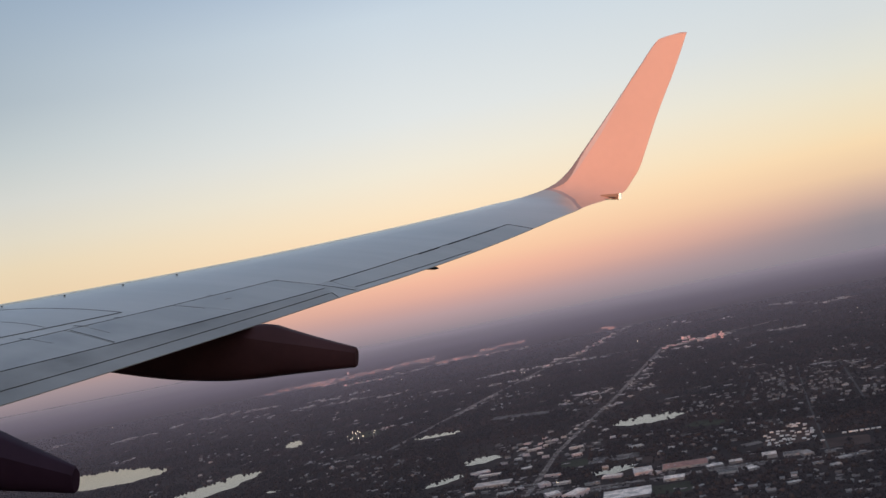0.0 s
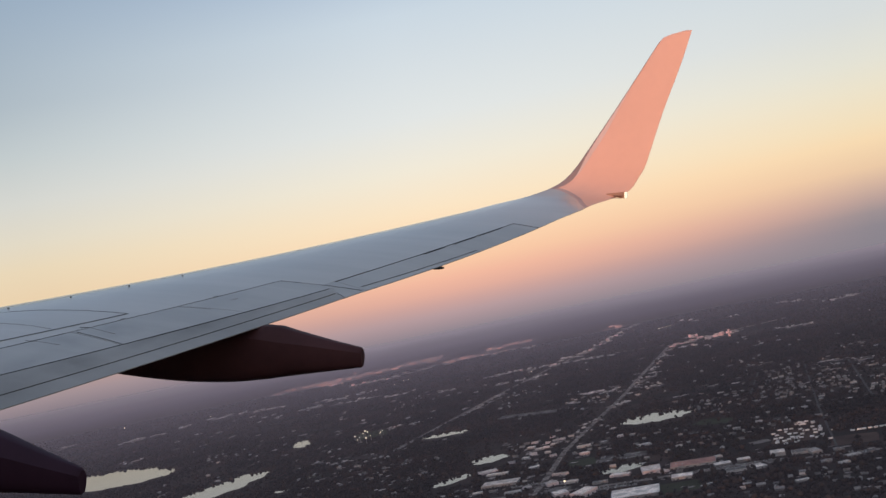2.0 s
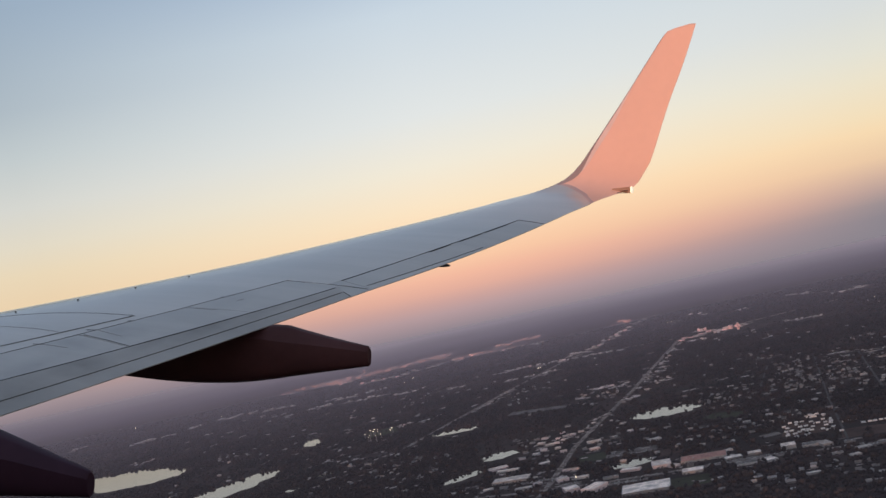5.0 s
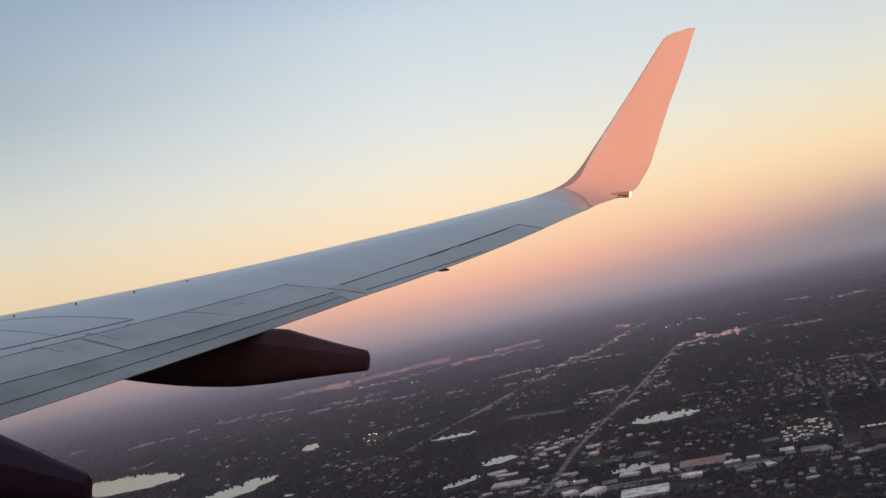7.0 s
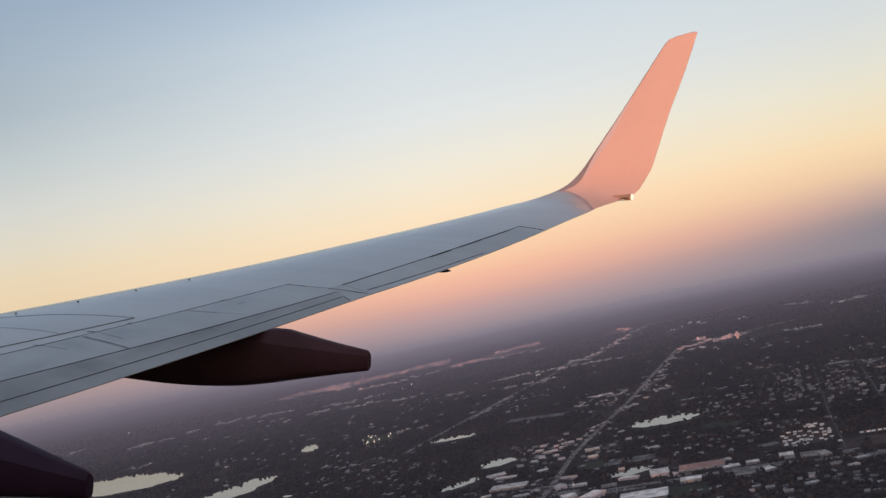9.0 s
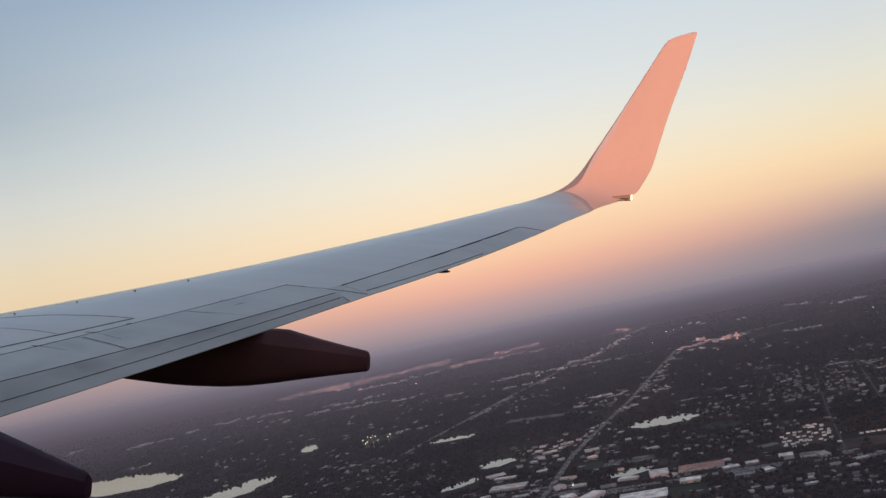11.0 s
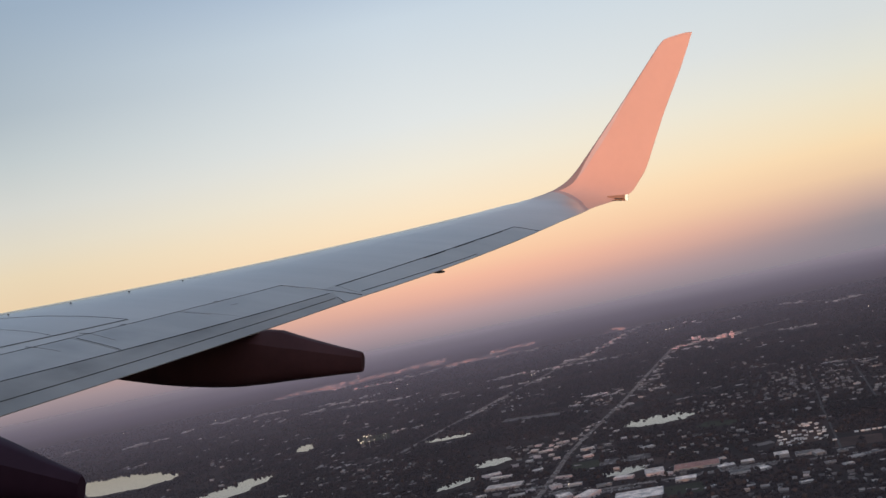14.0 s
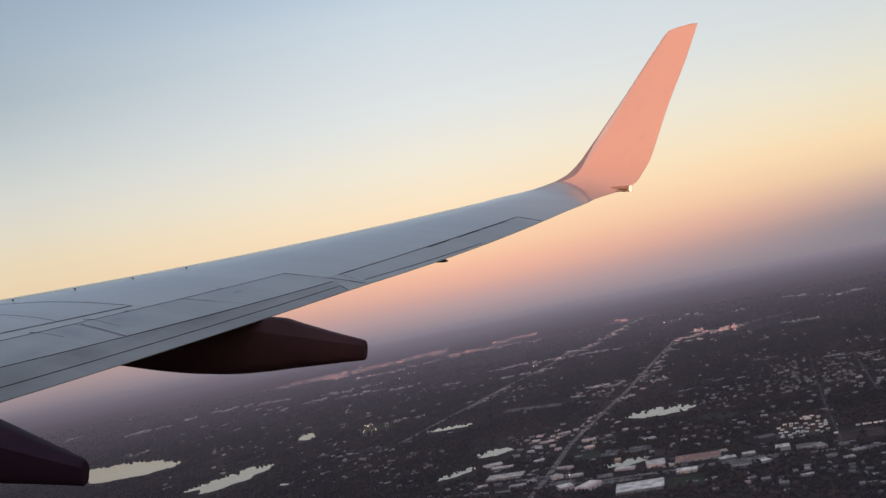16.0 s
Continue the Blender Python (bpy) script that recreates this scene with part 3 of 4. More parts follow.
WATER.node_tree.nodes["Principled BSDF"].inputs["Specular Tint"].default_value = (1.0, 0.78, 0.52, 1)
tagged(finish(bm, "ground", LAND), "dark wooded plain with meadows at dusk", "ground", kind="structure")

# mask of places kept free of trees, 5 m cells
CELL, MX0, MY0, MNX, MNY = 5.0, -2200.0, 700.0, 880, 900
free = np.zeros((MNY, MNX), bool)
wet = np.zeros((MNY, MNX), bool)
solid = np.zeros((MNY, MNX), bool)
gx, gy = np.meshgrid(MX0 + CELL * (np.arange(MNX) + 0.5), MY0 + CELL * (np.arange(MNY) + 0.5))


def cell(x, y):
    return min(MNY - 1, max(0, int((y - MY0) / CELL))), min(MNX - 1, max(0, int((x - MX0) / CELL)))


def clear(x, y, w, d, turn, front=0.0, built=False):
    """Keep a turned rectangle free of woods, and a strip before it towards the viewer; lone trees stand on it unless it is built on."""
    reach = (w + d) / 2 + front + 10
    j0, i0 = cell(x - reach, y - reach)
    j1, i1 = cell(x + reach, y + reach)
    sub = (slice(j0, j1 + 1), slice(i0, i1 + 1))
    cs, sn = math.cos(radians(turn)), math.sin(radians(turn))
    u = (gx[sub] - x) * cs + (gy[sub] - y) * sn
    q = -(gx[sub] - x) * sn + (gy[sub] - y) * cs
    free[sub] |= (np.abs(u) < w / 2 + 2) & (q > -d / 2 - front) & (q < d / 2 + 2)
    if built:
        solid[sub] |= (np.abs(u) < w / 2 + 3) & (np.abs(q) < d / 2 + 3)


def road(points, width, label, surface, name="road", verge=3.0):
    """A road bed through the given places, 0.25 m proud of the soil."""
    pts = []
    for (x0, y0), (x1, y1) in zip(points, points[1:]):
        n = max(1, int(math.hypot(x1 - x0, y1 - y0) / 60))
        pts += [(x0 + (x1 - x0) * i / n, y0 + (y1 - y0) * i / n) for i in range(n)]
    pts.append(points[-1])
    rows = []
    for i, (x, y) in enumerate(pts):
        (xa, ya), (xb, yb) = pts[max(0, i - 1)], pts[min(len(pts) - 1, i + 1)]
        k = math.hypot(xb - xa, yb - ya)
        nx, ny = (yb - ya) / k, -(xb - xa) / k
        half = width * (0.5 + 0.06 * noise.noise((x / 70, y / 70, 2.0)))
        rows.append([(x + nx * o * half, y + ny * o * half, z + 0.003 * len(ROADS)) for o, z in ((-1, 0.0), (-0.97, 0.25), (0.97, 0.25), (1, 0.0))])
    for (x0, y0), (x1, y1) in zip(pts, pts[1:]):
        clear((x0 + x1) / 2, (y0 + y1) / 2, math.hypot(x1 - x0, y1 - y0), width + 2 * verge, math.degrees(math.atan2(y1 - y0, x1 - x0)))
        clear((x0 + x1) / 2, (y0 + y1) / 2, math.hypot(x1 - x0, y1 - y0), width, math.degrees(math.atan2(y1 - y0, x1 - x0)), 0, True)
    bm = bmesh.new()
    skin(bm, rows)
    bmesh.ops.recalc_face_normals(bm, faces=bm.faces[:])
    ROADS.append(points)
    return tagged(finish(bm, name, surface), label, "road", kind="structure")


ROADS = []
AVENUE = mat("pale_worn_asphalt", (0.27, 0.226, 0.205), 0.95, spec=0.1, var=0.35, scale=0.07, fine=0.5)
road(((-60, 810), (51, 1140), (76, 1228), (109, 1350), (168, 1510), (250, 1723), (320, 1929), (474, 2368)), 7.5, "wide avenue running straight between the shops", AVENUE)
road(((-130, 1640), (-17, 1907), (70, 2110), (189, 2371), (295, 2569), (384, 2775), (597, 3306)), 9, "wide avenue lined with shops far off", AVENUE)
road(((-420, 1330), (105, 1117), (277, 1074), (560, 965)), 7, "cross road with parking along it", AVENUE)
road(((359, 1060), (431, 1312), (470, 1440), (556, 1719)), 2.4, "narrow pale street between the houses", ASPHALT, verge=1.0)
road(((474, 2368), (640, 2420), (900, 2500)), 10, "far street bending away behind the shops", AVENUE)
road(((-650, 3140), (-332, 3240), (-60, 3330), (420, 3060)), 14, "far town road", AVENUE)
road(((226, 2467), (352, 2442), (470, 2400)), 7, "pale far road between woods", AVENUE)
road(((940, 2790), (1073, 2668)), 12, "pale far road between woods", AVENUE)
road(((-208, 1560), (-160, 1640)), 3.5, "narrow pale lane among trees", ASPHALT)
for x0, y0, x1, y1 in ((440, 1340, 600, 1290), (462, 1420, 680, 1350), (500, 1530, 760, 1440), (540, 1660, 820, 1560), (560, 1300, 700, 1700), (500, 1310, 600, 1640), (400, 1500, 470, 1690)):
    road(((x0, y0), (x1, y1)), 2.6, "narrow residential street between trees", ASPHALT, verge=1.5)


def lake(x, y, half_len, half_wid, turn, seed, label):
    """A lake with an uneven shore: a squashed disc with bays."""
    rnd = random.Random(seed)
    waves = [(rnd.randint(2, 11), rnd.uniform(0, 6.3), rnd.uniform(0.04, 0.13)) for _ in range(7)]
    cs, sn = math.cos(radians(turn)), math.sin(radians(turn))
    n = 120
    bm = bmesh.new()
    edge = []

    def radius(t):
        return 0.92 + sum(w / (1 + 0.12 * k) * math.sin(k * t + ph) for k, ph, w in waves) + 0.05 * noise.noise((7 * math.cos(t), 7 * math.sin(t), seed))
    for i in range(n):
        t = 6.2832 * i / n
        r = radius(t)
        u, w = half_len * r * math.cos(t), half_wid * r * math.sin(t)
        edge.append(bm.verts.new((x + u * cs - w * sn, y + u * sn + w * cs, 0.12)))
    c = bm.verts.new((x, y, 0.12))
    for i in range(n):
        bm.faces.new((c, edge[i], edge[(i + 1) % n]))
    u = ((gx - x) * cs + (gy - y) * sn) / half_len
    w = (-(gx - x) * sn + (gy - y) * cs) / half_wid
    t = np.arctan2(w, u)
    r = 0.92 + sum(wv / (1 + 0.12 * k) * np.sin(k * t + ph) for k, ph, wv in waves)
    hole = np.hypot(u, w) < r
    free[hole] = True
    wet[hole] = True
    solid[hole] = True
    for k in range(1, 8):                            # trees cleared towards the camera so that the water shows
        free[:-k][hole[k:]] = True
    return tagged(finish(bm, "lake", WATER), label, "lake", kind="structure")


lake(-690, 1985, 170, 88, 138, 3, "wide pale lake with wooded bays mirroring the sky")
lake(-395, 1622, 98, 44, 63, 5, "pale lake with a narrow bay between dark trees")
lake(-321, 1943, 52, 17, 100, 8, "small pale pond among trees")
lake(-48, 1704, 45, 21, -4, 11, "narrow pale pond among trees")
lake(12, 1401, 28, 24, 40, 13, "small pale pond among trees")
lake(-40, 1306, 34, 15, 36, 29, "crooked pale pond behind the shops")
lake(253, 1466, 49, 40, -10, 17, "narrow pale lake beside a meadow")
lake(153, 1180, 29, 19, 10, 19, "narrow pond behind the shops")
lake(-249, 1552, 14, 8, 20, 37, "tiny bright pond among trees")
lake(-287, 1479, 13, 9, -10, 41, "tiny bright pond among trees")

# ---- woods ----
ICO = bmesh.new()
bmesh.ops.create_icosphere(ICO, subdivisions=1, radius=1.0)
ICO_V = np.array([v.co[:] for v in ICO.verts])
ICO_F = np.array([[v.index for v in f.verts] for f in ICO.faces])
ICO.free()
rng = np.random.default_rng(5)


def woods(name, near, far, count, size, label, lift=0.55, lobes=1, lone=0.06):
    """Uneven crowns strewn over a ring of the land, as one mesh."""
    r = np.sqrt(rng.uniform(near ** 2, far ** 2, count))
    t = rng.uniform(radians(-33), radians(33), count)
    x, y = r * np.sin(t), r * np.cos(t)
    i, j = ((x - MX0) / CELL).astype(int), ((y - MY0) / CELL).astype(int)
    ok = (i >= 0) & (i < MNX) & (j >= 0) & (j < MNY)
    hit = np.ones(count, bool)
    hit[ok] = ~free[j[ok], i[ok]] | (~solid[j[ok], i[ok]] & (rng.random(ok.sum()) < lone))
    glade = np.sin(x / 90 + 1.3 * np.sin(y / 70)) + np.sin(y / 110 + 1.7 * np.sin(x / 60))
    hit &= (glade < 0.95) | (rng.random(count) < 0.3)
    x, y = x[hit], y[hit]
    s = size * rng.uniform(0.55, 1.0, len(x)) ** 0.7 * rng.choice((0.9, 1.2, 1.65), len(x), p=(0.5, 0.35, 0.15))
    up = np.zeros(len(x))
    if lobes > 1:                                    # crowns of several uneven lobes
        x, y, s = np.repeat(x, lobes), np.repeat(y, lobes), np.repeat(s, lobes)
        x, y = x + s * rng.uniform(-0.62, 0.62, len(x)), y + s * rng.uniform(-0.62, 0.62, len(x))
        up, s = s * rng.uniform(-0.1, 0.75, len(x)), s * rng.uniform(0.4, 0.68, len(x))
    n = len(x)
    v = ICO_V[None] * (1 + rng.uniform(-0.28, 0.28, (n, len(ICO_V), 1)))
    turn = rng.uniform(0, 6.28, n)
    cx, sx = np.cos(turn)[:, None], np.sin(turn)[:, None]
    vx = (v[..., 0] * cx - v[..., 1] * sx) * s[:, None] + x[:, None]
    vy = (v[..., 0] * sx + v[..., 1] * cx) * s[:, None] + y[:, None]
    vz = (v[..., 2] * rng.uniform(0.75, 1.15, n)[:, None] + lift) * s[:, None] + up[:, None]
    verts = np.stack((vx, vy, vz), -1).reshape(-1, 3)
    faces = (ICO_F[None] + len(ICO_V) * np.arange(n)[:, None, None]).reshape(-1, 3)
    me = bpy.data.meshes.new(name)
    me.from_pydata(verts.tolist(), [], faces.tolist())
    me.materials.append(WOODS)
    me.polygons.foreach_set("use_smooth", [True] * len(me.polygons))
    return tagged(new(name, me), label, "woods", kind="stuff")


# ---- town materials ----
PALE_WALL = mat("pale_stucco_wall", (0.30, 0.285, 0.285), 0.7, var=0.08, scale=0.2, fine=1.5, per_object=0.5)
PALE_ROOF = mat("pale_roofing", (0.84, 0.73, 0.66), 0.85, spec=0.2, var=0.24, scale=0.12, fine=0.9, per_object=0.3)
HOUSE_ROOF = mat("weathered_pale_roofing", (0.30, 0.272, 0.252), 0.85, spec=0.2, var=0.2, scale=0.2, fine=1.2, per_object=0.6)
SHINGLE = mat("grey_shingles", (0.15, 0.132, 0.122), 0.7, var=0.2, scale=0.3, fine=2.0, per_object=0.6)
RUST_ROOF = mat("faded_red_roofing", (0.42, 0.205, 0.165), 0.85, var=0.2, scale=0.1, fine=0.8)
# rosy base puts the pink sunlight into the colour of far walls
FAR_WALL = mat("pink_sun_tinted_wall", (0.90, 0.60, 0.62), 0.7, var=0.1, scale=0.1, fine=1.0, per_object=0.3, per_island=0.4)
HOUSE_WALL = mat("grey_house_walls", (0.17, 0.175, 0.19), 0.8, var=0.1, scale=0.3, fine=2.0, per_object=0.4)
# brighter copy of the pale wall, with low sunlight put into its colour
SUN_TINT_WALL = mat("sun_tinted_pale_wall", (0.54, 0.46, 0.48), 0.7, var=0.1, scale=0.2, fine=1.5, per_object=0.25)
MIX_HOUSE = mat("mixed_house_roofs", (0.215, 0.202, 0.198), 0.7, var=0.12, scale=0.1, fine=0.9, per_island=0.85)
GLASS = mat("dark_shop_glass", (0.03, 0.032, 0.036), 0.12, var=0.1, scale=0.5, fine=3)
UNIT = mat("galvanised_units", (0.42, 0.42, 0.43), 0.45, metal=0.4, var=0.1, scale=1, fine=5)
POLE = mat("galvanised_pole", (0.4, 0.4, 0.41), 0.45, metal=0.6, var=0.1, scale=2, fine=20)
FLOOD = mat("floodlight_glow", (1.0, 0.86, 0.58), 0.3, var=0.0, emit=6.0)
GRASS = mat("mown_grass", (0.040, 0.046, 0.024), 0.9, spec=0.1, var=0.2, scale=0.03, fine=0.4)
SCRUB = mat("brown_scrub", (0.078, 0.047, 0.037), 0.9, spec=0.1, var=0.25, scale=0.03, fine=0.3)
LOT = mat("worn_parking_lot", (0.20, 0.170, 0.155), 0.92, spec=0.1, var=0.3, scale=0.06, fine=0.7)
CARS = mat("car_paints", (0.20, 0.195, 0.19), 0.3, var=0.05, scale=0.1, fine=1, per_island=0.9)


def outline(name, x, y, w, d, turn, material, label, z=0.08):
    """A flat piece of land or paving with a slightly uneven edge, proud of the soil."""
    bm = bmesh.new()
    z += 0.012 * (len(SLABS) % 7)
    m = pose(x, y, 0, 0, 0, turn)
    top, low = [], []
    for i in range(40):
        t = 6.2832 * i / 40
        c, sn = math.cos(t), math.sin(t)
        k = 0.5 / max(abs(c), abs(sn)) * (1 + 0.09 * noise.noise((2 * c, 2 * sn, 0.37 * x)) - (0.06 if abs(abs(c) - abs(sn)) < 0.2 else 0))
        p = m @ Vector((w * k * c, d * k * sn, 0))
        top.append(bm.verts.new((p.x, p.y, z)))
        low.append(bm.verts.new((p.x, p.y, -0.05)))
    bm.faces.new(top)
    for i in range(40):
        bm.faces.new((low[i], low[(i + 1) % 40], top[(i + 1) % 40], top[i]))
    clear(x, y, w, d, turn, 10)
    SLABS.append(tagged(finish(bm, name, material), label, name.replace("_", " "), kind="structure"))


SLABS = []
outline("parking_lot", 165, 1244, 60, 30, -12, LOT, "worn grey parking lot among trees")
outline("parking_lot", 312, 1173, 22, 16, 3, LOT, "small grey lot beside the mobile homes")
outline("parking_lot", 262, 1083, 96, 9, -13, LOT, "strip of parking along the cross road")
outline("parking_lot", 128, 1098, 60, 12, -14, LOT, "worn grey parking lot before the store")
outline("parking_lot", 40, 1192, 46, 9, -12, LOT, "worn grey parking lot before the shopping row")
outline("parking_lot", 78, 1140, 26, 14, -14, LOT, "worn grey parking lot by the avenue")
outline("grass_field", 119, 1258, 34, 42, -6, GRASS, "dark green field behind the shops")
outline("grass_field", 188, 1043, 44, 40, -8, GRASS, "dark mown grass field")
outline("grass_field", 307, 1348, 52, 34, -42, GRASS, "dark green meadow beside a lake")
outline("grass_field", -184, 1884, 54, 80, 8, GRASS, "floodlit sports field")
outline("bare_field", 390, 1096, 48, 44, -20, SCRUB, "reddish brown scrub field")
outline("bare_field", 202, 1200, 24, 30, -6, SCRUB, "brown bare field")
outline("bare_field", 352, 1168, 48, 62, -24, SCRUB, "brown trodden ground of the mobile home park")
outline("bare_field", 95, 1742, 110, 30, -28, LOT, "pale brown field between woods")

# ---- shops and halls ----
PATCHES = []
rs = random.Random(41)


def hall(x, y, w, d, h, turn, wall=PALE_WALL, roof=PALE_ROOF, label="flat-roofed shop building with pale walls", name="shop_building", group="flat-roofed shops", front=14, fine=True):
    """A flat-roofed building: walls with a parapet, a sunk roof, shop windows and roof units."""
    j, i = cell(x, y)
    if wet[max(0, j - 2):j + 3, max(0, i - 2):i + 3].any():
        return None                                  # no building on the water
    ob = tagged(new(name), label, "building", group)
    ob.matrix_world = pose(x, y, 0, 0, 0, turn)
    bm = bmesh.new()
    p = 0.3
    for x0, x1, y0, y1 in ((-w / 2, w / 2, -d / 2, -d / 2 + p), (-w / 2, w / 2, d / 2 - p, d / 2), (-w / 2, -w / 2 + p, -d / 2 + p, d / 2 - p), (w / 2 - p, w / 2, -d / 2 + p, d / 2 - p)):
        box(bm, x0, x1, y0, y1, -0.2, h)
    part("wall", bm, wall, ob)
    bm = bmesh.new()
    step = rs.uniform(-0.25, 0.25) * w               # the roof lies at two levels
    box(bm, -w / 2 + p, step, -d / 2 + p, d / 2 - p, h - 0.6, h - 0.2)
    box(bm, step, w / 2 - p, -d / 2 + p, d / 2 - p, h - 0.6, h - 0.08)
    part("roof", bm, roof, ob)
    if fine:
        n = max(2, int(w / 4))
        for k in range(n):
            if rs.random() < 0.6:
                bm = bmesh.new()
                cx, half = -w / 2 + w * (k + 0.5) / n, rs.uniform(0.2, 0.42) * w / n
                box(bm, cx - half, cx + half, -d / 2 - 0.05, -d / 2 + 0.02, 0.2, h * rs.uniform(0.3, 0.5))
                part("shop_window", bm, GLASS, ob)
        for k in range(rs.randint(2, 5)):
            bm = bmesh.new()
            u, q, sz = rs.uniform(-0.4, 0.4) * w, rs.uniform(-0.35, 0.35) * d, rs.uniform(0.3, 0.8)
            box(bm, u - sz, u + sz, q - 0.7 * sz, q + 0.7 * sz, h - 0.21, h + 0.4 * sz)
            part("roof_unit", bm, UNIT, ob)
    clear(x, y, w, d, turn, front, True)
    return ob


GREY = ((PALE_WALL,), (HOUSE_ROOF, PALE_ROOF, SHINGLE, PALE_ROOF), 0.8, 1.5, 0.95, "low grey-roofed hall in a far row")
WHITE = ((PALE_WALL, SUN_TINT_WALL), (PALE_ROOF,), 1.0, 1.7, 0.9, "low white-roofed hall in a far row")
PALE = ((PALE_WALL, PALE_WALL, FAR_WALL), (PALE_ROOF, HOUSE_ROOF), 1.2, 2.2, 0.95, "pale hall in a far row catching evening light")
PINK = ((FAR_WALL, FAR_WALL, SUN_TINT_WALL), (PALE_ROOF, PALE_ROOF), 2.0, 5.0, 0.9, "hall on the town's edge in low pink sunlight")


DISTANT = []


def distant_halls():
    """The outermost halls, walls and sunk roofs, as one mesh."""
    bm, slots = bmesh.new(), []
    for x, y, w, d, h, turn, wall, roof in DISTANT:
        for m in (wall, roof):
            if m not in slots:
                slots.append(m)
        at = pose(x, y, 0, 0, 0, turn)
        for x0, x1, y0, y1, z1, m in ((-w / 2, w / 2, -d / 2, -d / 2 + 0.3, h, wall), (-w / 2, w / 2, d / 2 - 0.3, d / 2, h, wall), (-w / 2, -w / 2 + 0.3, -d / 2 + 0.3, d / 2 - 0.3, h, wall),
                                      (w / 2 - 0.3, w / 2, -d / 2 + 0.3, d / 2 - 0.3, h, wall), (-w / 2 + 0.3, w / 2 - 0.3, -d / 2 + 0.3, d / 2 - 0.3, h - 0.15, roof)):
            for v in box(bm, x0, x1, y0, y1, -0.2, z1, slots.index(m)):
                v.co = at @ v.co
    tagged(finish(bm, "distant_halls", slots), "pale halls of a distant town, many walls tinted as pink-sunlit", "buildings", kind="stuff")


def strip(x0, y0, x1, y1, count, kind):
    """Halls and bare lots strewn along a line of the far town, flatter and wider with the distance."""
    walls, roofs, h0, h1, lots, label = kind
    dist = math.hypot((x0 + x1) / 2, (y0 + y1) / 2)
    unit, deep, turn = dist / 1833, dist * dist / 458000, math.degrees(math.atan2(y1 - y0, x1 - x0))
    turn = turn if abs(turn) < 50 else -19
    for i in range(count):
        t = (i + rs.uniform(0.05, 0.95)) / count
        x, y = x0 + (x1 - x0) * t + rs.gauss(0, 1.6) * unit, y0 + (y1 - y0) * t + rs.gauss(0, 0.9) * deep
        w, d, h = unit * rs.uniform(2.5, 6) * rs.choice((1, 1, 1.8)), max(5.0, deep * rs.uniform(0.5, 1.1)), rs.uniform(h0, h1) * max(1.0, unit)
        place = (x, y, w, d, h, turn + rs.uniform(-8, 8), rs.choice(walls), rs.choice(roofs))
        if dist > 3000:
            DISTANT.append(place)
            clear(x, y, w, d, place[5], 3.2 * deep + 8, True)
        else:
            hall(*place, label, "warehouse", "far halls", 3.2 * deep + 8, False)
        if rs.random() < lots:
            PATCHES.append((x + rs.gauss(0, 4) * unit, y + rs.gauss(-0.6, 0.9) * deep, unit * rs.uniform(6, 22), deep * rs.uniform(0.8, 1.9), turn + rs.uniform(-5, 5)))


# near halls, by the crossing of the avenue and the cross road
hall(146, 1048, 49, 36, 3, -11, label="large white-roofed store beside a wide lot")
hall(18, 1224, 44, 22, 3, -15, label="white-roofed shopping row with warm-lit front")
hall(180, 1138, 21, 26, 3.4, -8, wall=SUN_TINT_WALL, label="pale hall with a broad front tinted as sunlit")
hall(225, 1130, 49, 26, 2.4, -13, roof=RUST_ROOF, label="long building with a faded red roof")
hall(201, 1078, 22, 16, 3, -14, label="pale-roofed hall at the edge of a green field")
hall(99, 1089, 28, 16, 5, 47, wall=SUN_TINT_WALL, label="tall hall with an end wall tinted as pink-lit")
hall(73, 1167, 13, 12, 3.4, 7, wall=SUN_TINT_WALL)
hall(76, 1108, 16, 18, 4, 7, wall=SUN_TINT_WALL, label="pale hall by the avenue, front tinted as pink-lit")
hall(135, 1353, 19, 10, 2.4, -5)
hall(129, 1303, 12, 8, 3, 11, wall=SUN_TINT_WALL, label="small hall with a bright front tinted as pink-lit")
hall(200, 1283, 18, 10, 2.2, 13, label="white-roofed hall among trees")
hall(147, 1144, 22, 10, 2.4, -24, wall=SUN_TINT_WALL)
hall(307, 1094, 15, 16, 4, -14, label="bright white box-shaped hall beside the road")
hall(328, 1083, 19, 14, 2.4, -15, roof=SHINGLE)
hall(338, 1072, 11, 18, 3, 3, roof=HOUSE_ROOF)
hall(249, 1098, 18, 12, 2.4, -4)
hall(272, 1099, 14, 12, 2.4, -11)
hall(253, 1062, 20, 12, 2.2, -10, roof=HOUSE_ROOF)
hall(255, 1138, 8, 7, 2.0, 5)
hall(275, 1057, 12, 16, 2.4, 11, label="white-roofed hall across the road")
hall(213, 1026, 13, 4, 1.4, 20, label="small white building on dark grass")
hall(45, 1174, 9, 7, 2.4, 28, wall=SUN_TINT_WALL)
hall(94, 1159, 16, 8, 2.4, -13)
hall(88, 1211, 20, 6, 2.4, -19, wall=SUN_TINT_WALL)
hall(119, 1199, 16, 8, 2.2, 0, roof=HOUSE_ROOF)
hall(63, 1280, 15, 10, 2.4, 11)
hall(122, 1128, 17, 8, 2.2, -8, roof=SHINGLE)
hall(28, 1164, 19, 9, 2.4, -11)
hall(-11, 1198, 12, 6, 2.0, 3)
hall(187, 1375, 8, 7, 2.2, -9, wall=SUN_TINT_WALL)
hall(162, 1354, 9, 6, 2.2, 23)
hall(188, 1440, 9, 6, 2.0, 24)
hall(190, 1119, 9, 10, 2.4, 39, wall=SUN_TINT_WALL)
hall(360, 1062, 10, 7, 2.0, -8, roof=SHINGLE)
hall(360, 1026, 15, 8, 2.2, 6)
hall(375, 1026, 14, 8, 2.2, 15, roof=SHINGLE)
